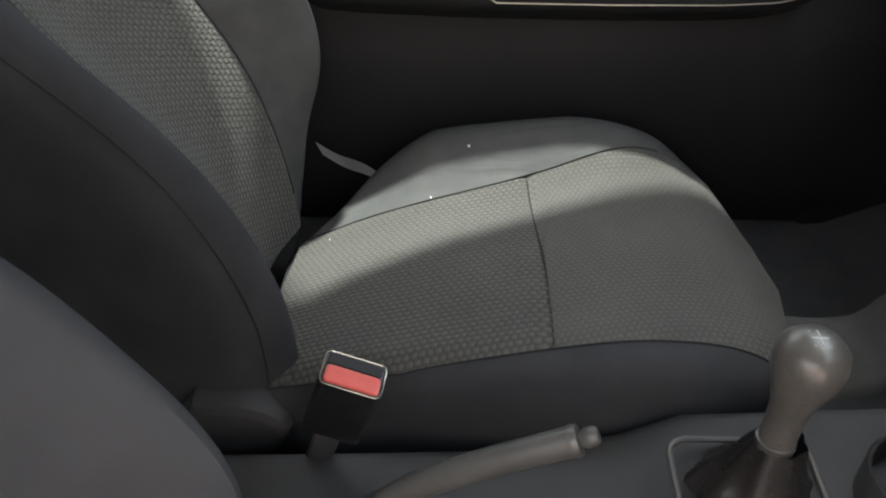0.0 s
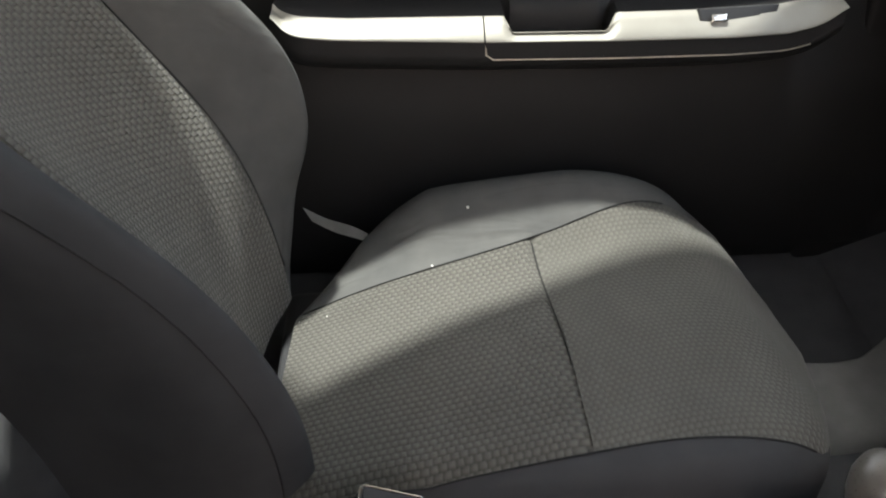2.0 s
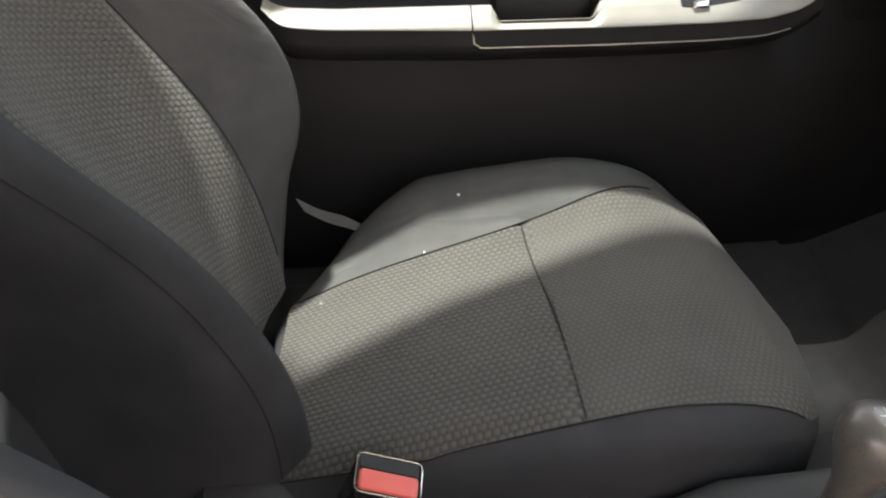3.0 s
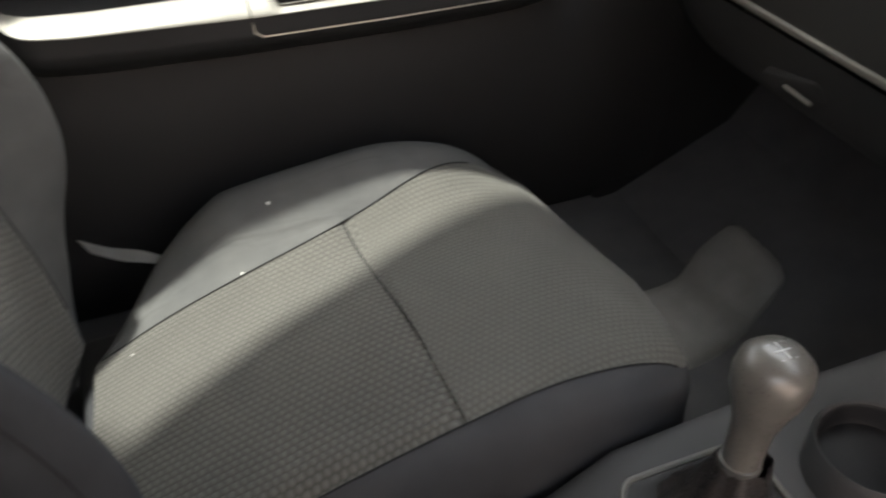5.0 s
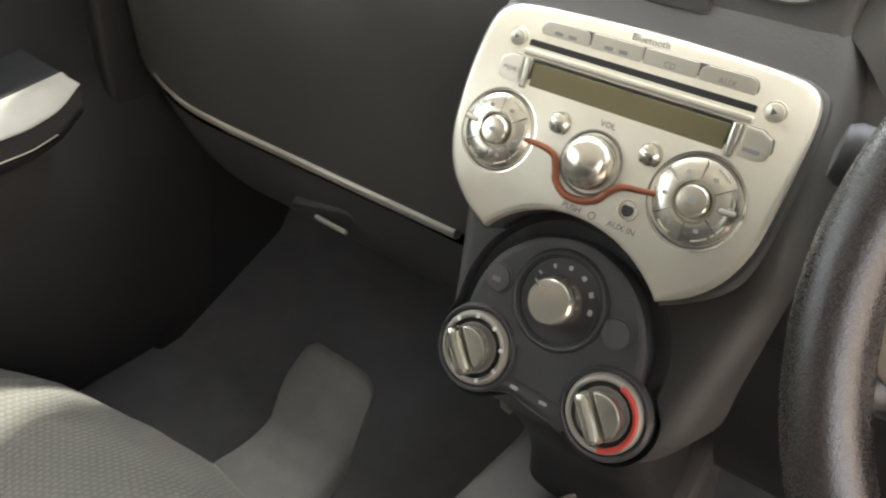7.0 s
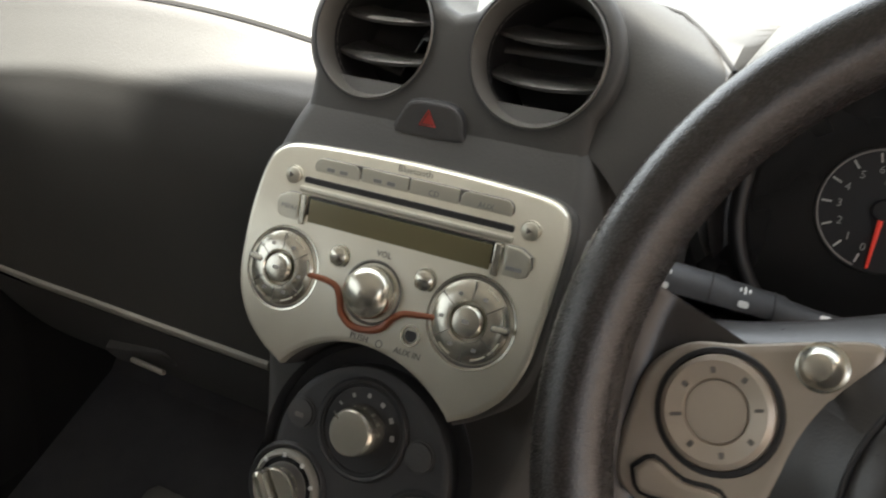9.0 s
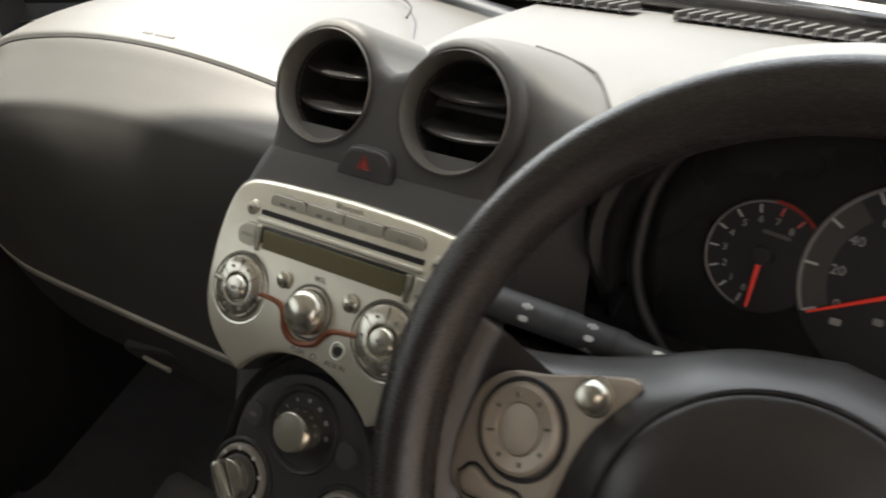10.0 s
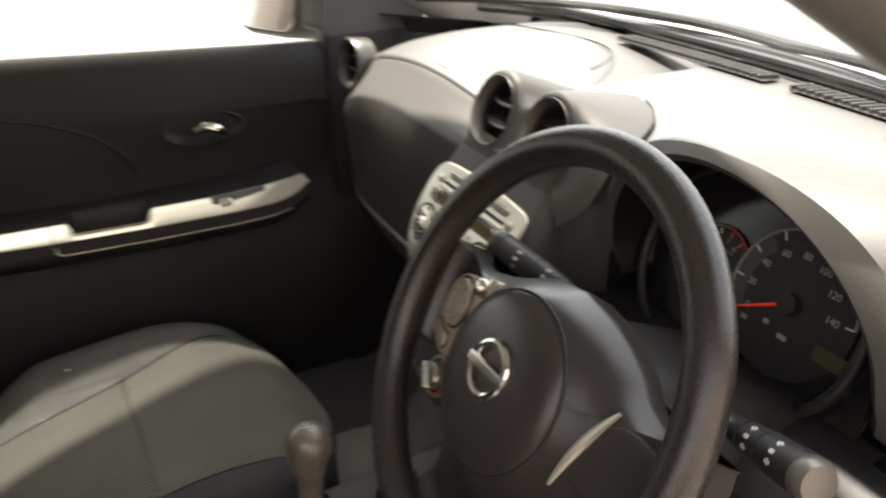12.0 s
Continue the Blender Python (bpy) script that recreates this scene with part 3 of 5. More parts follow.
    for f, r in enumerate(top):
        for p in r:
            p.z = 0.96 + 0.04 * math.sin(f / 3 * math.pi / 2)
    part("backrest_top", loft(top), BOLSTER_SHADE, ob)
    part("bolster_seam", tube([r[15] + Vector((0.0006, 0.0004, 0)) for r in inn[2:]], 0.0009, 6), THREAD, ob)
    part("backrest_seam", tube(so[4:], 0.0012, 6), THREAD, ob)
    part("backrest_seam", tube(si[4:], 0.0012, 6), THREAD, ob)
    # recliner cover on the tunnel side
    rec = slab(catmull([(-0.07, -0.02, 0), (-0.02, -0.05, 0), (0.05, -0.035, 0), (0.075, 0.01, 0), (0.03, 0.04, 0), (-0.045, 0.04, 0)], 4)[:-1], 0.035, 0.012, frame_of((0.262, -0.115, 0.355), (0, 1, 0), (1, 0, 0)))
    part("recliner_cover", rec, PLASTIC, ob, "black plastic recliner cover")
    return ob


# ---- dashboard ----
PADTOP = [(1.11, 0.955), (1.04, 0.966), (0.92, 0.968), (0.85, 0.966), (0.79, 0.959), (0.757, 0.951), (0.738, 0.9455), (0.735, 0.941)]
FACE = [(0.748, 0.945), (0.733, 0.940), (0.718, 0.925), (0.702, 0.909), (0.691, 0.8985), (0.6855, 0.8925), (0.6830, 0.887), (0.6815, 0.878), (0.679, 0.86), (0.677, 0.83), (0.679, 0.77), (0.684, 0.71), (0.687, 0.668), (0.690, 0.660)]
LOWER = [(0.700, 0.640), (0.706, 0.625), (0.722, 0.59), (0.742, 0.555), (0.768, 0.525), (0.82, 0.505), (0.95, 0.50)]


def end_bend(x, y, z):
    """The dashboard's outer end curls forwards to the door."""
    d = max(0.0, -x - 0.50)
    near = min(1, max(0, (z - 0.80) / 0.08)) * min(1, max(0, (0.945 - z) / 0.045))
    sag = 0.55 * max(0.0, -x - 0.27) ** 2 * near
    bowed = (0.45 * max(0.0, -x - 0.30) ** 2 + 0.45 * max(0.0, x + 0.30) ** 2 * (x < -0.05)) * min(1, max(0, (z - 0.90) / 0.035))
    return Vector((x, y + 1.5 * d * d, z - sag - bowed - 1.0 * d * d * min(1, max(0, (z - 0.86) / 0.08))))


def dashboard():
    ob = thing("dashboard", None, "charcoal grained plastic dashboard with twin round vents", "dashboard")
    xs = [-0.70 + 0.61 * k / 40 for k in range(41)]
    ends = [-0.70 + 1.48 * k / 80 for k in range(81)]
    part("upper_pad", loft([[end_bend(x, max(y, 0.82) if 0.17 < x < 0.50 else y, z) for x in ends] for y, z in catmull2(PADTOP, 4)]), PAD, ob, "charcoal grained upper pad")
    part("glovebox_upper_panel", loft([[end_bend(x, y, z) for x in xs] for y, z in catmull2(FACE, 4)]), DASH, ob, "dark grey curved panel before the passenger")
    part("glovebox_lid", loft([[end_bend(x, y, z) for x in xs] for y, z in catmull2(LOWER, 4)]), PLASTIC, ob, "black glovebox lid")
    strip = [end_bend(x, 0.692, 0.656 + 0.05 * max(0, -x - 0.45) + 0.9 * max(0, -x - 0.5) ** 2) for x in [-0.60 + 0.445 * k / 30 for k in range(31)]]
    part("trim_strip", tube(strip, 0.0070, 10, flat=0.8), ARMSILVER, ob, "thin satin silver strip over the glovebox")
    part("pad_seam", tube([end_bend(x, 0.7345, 0.9412) for x in xs], 0.0012, 6), THREAD, ob)
    hand = slab(rrect(0.10, 0.030, 0.010), 0.012, 0.004, frame_of((-0.355, 0.722, 0.577), (1, -0.20, 0.20), (0.1, -0.85, -0.5)))
    part("glovebox_handle", hand, PLASTIC, ob, "black glovebox pull")
    # the glint on the pull, modelled as a small silver bar
    part("handle_glint", slab(rrect(0.046, 0.0055, 0.0026, 4), 0.005, 0.0018, frame_of((-0.337, 0.7145, 0.578), (1, 0, -0.04), (0, -0.80, 0.60)), None, 0.003), ARMSILVER, ob, "pale bar for the glint on the glovebox pull")
    # demister grille along the windscreen, in two lengths
    for x0, x1 in ((-0.222, 0.068), (0.108, 0.62)):
        pts = [(x, 1.028 - 0.10 * (x - 0.05) ** 2) for x in [lerp(x0, x1, k / 12) for k in range(13)]]
        bm = loft([[Vector((x, y + d, 0.9705 - 0.05 * d)) for x, y in pts] for d in (-0.016, -0.008, 0.0, 0.008, 0.016)])
        g = part("demister_slot", bm, RUBBER, ob, "black demister slot")
        tooth = None
        for k in range(int((x1 - x0) / 0.0125)):
            x = x0 + 0.006 + 0.0125 * k
            y = 1.028 - 0.10 * (x - 0.05) ** 2
            if tooth is None:
                tooth = part("grille_rib", box(-0.0017, 0.0017, -0.014, 0.015, -0.003, 0.0045, 0), DASH, g, smooth=False)
                rib = tooth
            else:
                rib = new("grille_rib", tooth.data)
                rib.parent = g
            rib.matrix_local = pose(x, y, 0.9715, 0, 0, -18)
    part("screen_ledge", tube([(x, 1.078 - 0.15 * x * x, 0.974) for x in [-0.66 + 1.32 * k / 30 for k in range(31)]], 0.014, 12, flat=0.7), GLOSS, ob, "rounded ledge below the windscreen")
    part("airbag_seam", tube([Vector((p.x, p.y, 0.9675)) for p in catmull([(-0.46, 0.915, 0), (-0.377, 0.953, 0), (-0.255, 0.978, 0), (-0.18, 0.965, 0), (-0.13, 0.925, 0), (-0.10, 0.876, 0)], 6)], 0.0012, 6), THREAD, ob)
    part("pad_groove", tube([Vector((p.x, p.y, q)) for p, q in zip(catmull([(0.05, 0.85, 0), (0.085, 0.832, 0), (0.125, 0.80, 0), (0.155, 0.755, 0), (0.175, 0.72, 0)], 4), [0.9665] * 9 + [0.9645, 0.963, 0.9615, 0.960, 0.9585, 0.9565, 0.955, 0.953])], 0.0014, 6), THREAD, ob)
    for k, w in enumerate((0.012, 0.026)):
        part("moulded_mark", slab(rrect(w, 0.0032, 0.0006, 1), 0.001, 0.0002, frame_of((-0.312 + 0.024 * k, 0.748, 0.9493), (1, 0, 0), (0, -0.28, 0.96))), DASH, ob)
    xs3 = [0.09 + 0.075 * k / 10 for k in range(11)]
    part("driver_face_panel", loft([[Vector((x, y + 0.004 + 0.9 * max(0, x - 0.118), z - 0.25 * max(0, x - 0.14))) for x in xs3] for y, z in catmull2(FACE, 3)]), DASH, ob, "dark grey panel behind the steering wheel")
    # driver's lower panel
    xs2 = [0.10 + 0.68 * k / 30 for k in range(31)]
    low = [(0.74, 0.80), (0.71, 0.795), (0.685, 0.78), (0.668, 0.74), (0.665, 0.68), (0.675, 0.62), (0.70, 0.56), (0.76, 0.50), (0.95, 0.48)]
    part("driver_lower_panel", loft([[Vector((x, y + 0.05 * max(0, (x - 0.5)) ** 1, z)) for x in xs2] for y, z in catmull2(low, 4)]), RUBBER, ob, "black knee panel under the steering column")
    part("driver_panel_seam", tube([(x, 0.6635, 0.705) for x in (0.10, 0.16, 0.22)], 0.0012, 6), THREAD, ob)
    return ob


def catmull2(pts, n):
    return [(p.x, p.y) for p in catmull([(a, b, 0) for a, b in pts], n)]


# the centre stack leans back; its frame has x to the right, y up the face and z out of it
STACK = Matrix(((1, 0, 0, 0), (0, 0.454, -0.891, 0.606), (0, 0.891, 0.454, 0.815), (0, 0, 0, 1)))


def bow(p):
    return Vector((p.x, p.y, p.z - 0.004 - 1.7 * p.y * p.y))


def on_face(u, v, lift=0.0):
    """The frame of a spot on the bowed faceplate."""
    z = -0.004 - 1.7 * v * v + lift
    return Matrix.Translation((u, v, z)) @ pose(0, 0, 0, math.degrees(math.atan(3.4 * v)))


def stack_body(dash):
    rows = []
    prof = [(0.135, 0.092, -0.030), (0.115, 0.099, -0.024), (0.09, 0.106, -0.018), (0.05, 0.111, -0.010), (0.0, 0.112, -0.012), (-0.022, 0.110, -0.022), (-0.045, 0.106, -0.044), (-0.075, 0.101, -0.050), (-0.11, 0.094, -0.052), (-0.15, 0.086, -0.054), (-0.175, 0.070, -0.060), (-0.19, 0.05, -0.075)]
    for v, w, n in [(p.x, p.y, p.z) for p in catmull(prof, 3)]:
        n, w = n - 0.004, w + 0.007
        half = catmull([(-w - 0.006, v, -0.16), (-w - 0.004, v, n - 0.035), (-w, v, n - 0.012), (-w + 0.010, v, n - 0.001), (-w + 0.03, v, n), (0, v, n)], 4)
        full = half + [Vector((-p.x, p.y, p.z)) for p in reversed(half[:-1])]
        rows.append([p + Vector((0.006, 0, 0)) for p in full])
    part("stack_surround", loft(rows), DASH, dash, "dark grey plastic centre stack surround").matrix_local = STACK.copy()


def lower_stack(dash):
    """The dark pod below the climate controls, down to the console."""
    rows = []
    for y, z, w in ((0.640, 0.655, 0.070), (0.612, 0.640, 0.072), (0.602, 0.618, 0.070), (0.608, 0.590, 0.064), (0.628, 0.555, 0.060), (0.650, 0.520, 0.060), (0.664, 0.480, 0.062), (0.668, 0.445, 0.064)):
        half = catmull([(-w, 0.74, 0), (-w, y + 0.03, 0), (-w + 0.006, y + 0.010, 0), (-w + 0.022, y, 0), (0, y - 0.004, 0)], 4)
        rows.append([Vector((p.x + 0.012, p.y, z)) for p in half] + [Vector((-p.x + 0.012, p.y, z)) for p in reversed(half[:-1])])
    part("stack_foot", loft(rows), RUBBER, dash, "black pod below the climate controls")
    # two highlights on the pod's left edge, added as small grey bars
    for z in (0.585, 0.560):
        part("edge_highlight", tube(catmull([(-0.050, 0.640, z + 0.008), (-0.055, 0.634, z), (-0.050, 0.638, z - 0.008)], 4), 0.0035, 8), SATINDARK, dash, "small grey bar for a highlight on the pod edge")


def round_dial(ob, name, u, v, r, bar):
    """A rocker ring round a centre button, split into keys, with one pale bar at an angle."""
    m = on_face(u, v)
    d = part(name, lathe([(r + 0.0030, 0.0002), (r + 0.0015, 0.0), (r + 0.0005, -0.0016), (r - 0.0003, -0.0014), (r - 0.0010, 0.0010), (r - 0.0040, 0.0030), (r * 0.72, 0.0042), (r * 0.50, 0.0044), (r * 0.46, 0.0036), (r * 0.455, -0.001), (0, -0.001)], 48, m), SATIN, ob, "satin silver rocker ring")
    part("gap", lathe([(r * 0.452, -0.0005), (r * 0.36, -0.0005)], 32, m), RUBBER, d)
    part("rim_gap", lathe([(r + 0.0012, -0.0005), (r - 0.0002, -0.0012)], 48, m @ pose(0, 0, 0.0004)), MARKDARK, d)
    part("centre_button", lathe([(r * 0.385, -0.001), (r * 0.38, 0.0050), (r * 0.33, 0.0066), (0, 0.0078)], 32, m), SATIN, d)
    part("print", slab(rrect(0.0046, 0.0026, 0.0004, 1), 0.0004, 0.0001, m @ pose(0, 0, 0.0081)), MARKGREY, d)
    for a in (35, 90, 145, 215, 270, 325):
        if abs((a - bar + 180) % 360 - 180) < 20:
            continue
        part("key_line", slab(rrect(r * 0.46, 0.0005, 0.0002, 1), 0.0008, 0.0001, m @ pose(0, 0, 0, 0, 0, a) @ pose(r * 0.71, 0, 0.0045)), MARKDARK, d)
    for a in (62, 118, 243, 297, (bar + 180) % 360):
        part("print", slab(rrect(0.0030, 0.0022, 0.0004, 1), 0.0004, 0.0001, m @ pose(r * 0.66 * math.cos(radians(a)), r * 0.66 * math.sin(radians(a)), 0.0046)), MARKGREY, d)
    # short arc highlights near the rim, laid on as thin silver ridges
    for a in (15, 60, 240, 300, 330):
        arc = [m @ Vector((r * 0.87 * math.cos(radians(a + q)), r * 0.87 * math.sin(radians(a + q)), 0.0031)) for q in range(-13, 14, 3)]
        part("highlight_arc", tube(arc, 0.0005, 6), SILVER, d)
    q = m @ pose(0, 0, 0, 0, 0, bar) @ pose(r * 0.78, 0, 0.0050)
    part("bar_gap", slab(rrect(r * 0.46, 0.0042, 0.0018, 3), 0.002, 0.0004, q @ pose(0, 0, -0.0006)), MARKDARK, d)
    part("bar", slab(rrect(r * 0.40, 0.0030, 0.0014, 3), 0.002, 0.0008, q), SILVER, d, "pale raised bar")
    return d


def radio(ob0):
    ob = thing("car_radio", STACK.copy(), "silver car radio panel with display and round controls", "car radio")
    # the plate: wide at the top, tapering, cut by an arc below
    right = [(0.0, 0.0865), (0.045, 0.0855), (0.085, 0.083), (0.100, 0.078), (0.1065, 0.066), (0.1075, 0.04), (0.106, 0.01), (0.103, -0.015), (0.094, -0.036), (0.079, -0.052), (0.0615, -0.0625)]
    arc = [(0.080 * math.sin(a), -0.113 + 0.080 * math.cos(a)) for a in [radians(47 - 47 * k / 10) for k in range(11)]]
    line = [(p.x, p.y) for p in catmull([(a, b, 0) for a, b in right], 4)] + arc
    outline = line + [(-x, y) for x, y in reversed(line[1:-1])]
    outline = [Vector((x * 1.012 + 0.004, y)) for x, y in outline]
    bm = grid_plate([Vector((0.004 + (p.x - 0.004) * 1.035, p.y * 1.03 + (0.0012 if p.y < 0 and abs(p.x - 0.004) < 0.055 else 0))) for p in outline], 0.046, 0.003)
    bm.transform(Matrix.Translation((0, 0, -0.004)))
    part("backing", bm, DASH, ob, "dark grey edge behind the faceplate")
    bm = grid_plate(outline, 0.008, 0.003)
    part("faceplate", bm, SILVER, ob, "satin silver plastic faceplate")
    # four buttons in a row, disc slot, display
    part("button_gap", slab(rrect(0.1424, 0.0136, 0.0065), 0.003, 0.0002, on_face(0.0055, 0.0690, 0.0004)), MARKDARK, ob)
    for k, word in enumerate(("", "", "CD", "AUX")):
        u = -0.0477 + 0.0355 * k
        b = part("button", slab(rrect(0.0344, 0.0130, 0.0012 if 0 < k < 3 else 0.0055), 0.004, 0.0005, on_face(u, 0.0690, 0.0012)), SILVER, ob)
        if word:
            writing(word, 0.0052, on_face(u, 0.0690, 0.0013), MARKGREY, b)
        else:
            for w in (-0.005, 0.005):
                part("print", slab(rrect(0.006, 0.0024, 0.0004, 1), 0.0004, 0.0001, on_face(u + w, 0.0690, 0.0014)), MARKGREY, b)
    writing("Bluetooth", 0.0062, on_face(0.006, 0.0800, 0.0008), MARKDARK, ob)
    part("disc_slot", slab(rrect(0.150, 0.0052, 0.0015, 3), 0.004, 0.0004, on_face(0.005, 0.0590, 0.0006)), RUBBER, ob, "black disc slot")
    part("slot_lip", slab(rrect(0.152, 0.0040, 0.0015, 3), 0.005, 0.0014, on_face(0.005, 0.0530, 0.0022)), SILVER, ob)
    part("display_frame", slab(rrect(0.140, 0.0200, 0.002, 3), 0.004, 0.0008, on_face(0.006, 0.0400, 0.0008)), GLOSS, ob)
    part("display", slab(rrect(0.130, 0.0155, 0.001, 2), 0.002, 0.0003, on_face(0.0065, 0.0400, 0.0018)), LCD, ob, "unlit olive grey display")
    for s, word in ((-1, "MENU"), (1, "")):
        k = [Vector((0.0005, 0.0095)), Vector((0.010, 0.0095)), Vector((0.0165, 0.006)), Vector((0.018, 0.0)), Vector((0.0165, -0.006)), Vector((0.010, -0.0095)), Vector((0.0005, -0.0095))]
        k = [Vector((s * p.x, p.y)) for p in k]
        part("button_gap", slab(offset(k if s > 0 else k[::-1], 0.0006), 0.003, 0.0002, on_face(0.0065 + s * 0.0725, 0.0400, 0.0004)), MARKDARK, ob)
        b = part("menu_button" if s < 0 else "display_button", slab(k, 0.004, 0.0010, on_face(0.0065 + s * 0.0725, 0.0400, 0.0020)), SILVER, ob)
        if word:
            writing(word, 0.0044, on_face(0.0065 + s * 0.0805, 0.0400, 0.0021), MARKGREY, b)
        else:
            for w in (-0.003, 0.003):
                part("print", slab(rrect(0.010, 0.0024, 0.0004, 1), 0.0004, 0.0001, on_face(0.0065 + s * 0.0805, 0.0400 + w, 0.0022)), MARKGREY, b)
        part("display_cheek", slab(rrect(0.0050, 0.020, 0.001, 2), 0.004, 0.001, on_face(0.0065 + s * 0.0690, 0.0400, 0.0034)), SATIN, ob)
    for u, v in ((-0.079, 0.0605), (0.090, 0.0605)):
        b = part("round_button", lathe([(0.0068, -0.001), (0.0066, 0.0005), (0.0058, 0.0005), (0.0054, 0.002), (0.003, 0.0030), (0, 0.0032)], 24, on_face(u, v)), SILVER, ob)
        part("print", slab([Vector((-0.0015, 0.002)), Vector((-0.0015, -0.002)), Vector((0.002, 0))], 0.0004, 0.0001, on_face(u, v, 0.0036)), MARKDARK, b)
    for u, v in ((-0.0275, 0.0170), (0.0345, 0.0170)):
        b = part("call_button", lathe([(0.0078, -0.001), (0.0076, 0.0006), (0.0066, 0.0006), (0.0060, 0.003), (0.004, 0.0044), (0, 0.0050)], 24, on_face(u, v)), SATIN, ob)
        part("print", slab(rrect(0.0048, 0.0012, 0.0004, 1), 0.0008, 0.0001, on_face(u, v, 0.0053)), MARKDARK, b)
    round_dial(ob, "left_ring", -0.0675, 0.0, 0.0250, 172)
    round_dial(ob, "right_ring", 0.0690, 0.001, 0.0258, 2)
    v = part("volume_knob", lathe([(0.0168, -0.001), (0.0165, 0.006), (0.0148, 0.0105), (0.0095, 0.0138), (0, 0.0150)], 40, on_face(0.001, 0.0010)), SATIN, ob, "domed satin silver volume knob")
    part("knob_gap", lathe([(0.0205, 0.0004), (0.0195, 0.0008), (0.0182, -0.0008), (0.0165, -0.0008)], 40, on_face(0.001, 0.0010)), SATINDARK, v)
    writing("VOL", 0.0055, on_face(0.003, 0.0255, 0.0006), MARKDARK, ob)
    writing("PUSH", 0.0055, on_face(-0.001, -0.0285, 0.0006), MARKDARK, ob)
    writing("AUX IN", 0.0055, on_face(0.0335, -0.0290, 0.0006), MARKDARK, ob)
    part("power_mark", tube([on_face(0.0135, -0.0285, 0.0007) @ Vector((0.0022 * math.cos(a), 0.0022 * math.sin(a), 0)) for a in [2 * math.pi * k / 12 for k in range(12)]], 0.0003, 5, closed=True), MARKDARK, ob)
    part("aux_socket", lathe([(0.0068, -0.001), (0.0066, 0.0012), (0.0055, 0.0012), (0.0048, 0.0), (0.0042, -0.006), (0, -0.006)], 24, on_face(0.0335, -0.0175)), SATIN, ob, "silver rimmed aux socket")
    part("aux_hole", lathe([(0.0040, -0.0002), (0, -0.0002)], 20, on_face(0.0335, -0.0175, 0.0005)), RUBBER, ob)
    swoop = catmull([(-0.050, 0.0005, 0), (-0.034, 0.0005, 0), (-0.024, -0.002, 0), (-0.0195, -0.009, 0), (-0.0165, -0.0165, 0), (-0.008, -0.0225, 0), (0.003, -0.0225, 0), (0.013, -0.0185, 0), (0.019, -0.011, 0), (0.026, -0.006, 0), (0.037, -0.004, 0), (0.052, -0.002, 0)], 5)
    part("swoop_line", tube([bow(p) + Vector((0, 0, 0.0012)) for p in swoop], [0.0025 * (0.7 + 0.3 * math.sin(math.pi * min(1, k / (len(swoop) - 1)))) for k in range(len(swoop))], 8), COPPER, ob, "copper red decorative line")
    return ob


def grid_plate(outline, depth, bevel):
    """A plate with a finely divided top, bowed to follow the stack."""
    bm = slab(outline, depth, bevel)
    top = [f for f in bm.faces if all(abs(v.co.z) < 1e-6 for v in f.verts)]
    if top:
        ys = sorted({round(-0.06 + 0.01 * k, 3) for k in range(15)})
        for y in ys:
            bmesh.ops.bisect_plane(bm, geom=bm.verts[:] + bm.edges[:] + bm.faces[:], plane_co=(0, y, 0), plane_no=(0, 1, 0))
    for v in bm.verts:
        v.co = bow(v.co)
    return bm


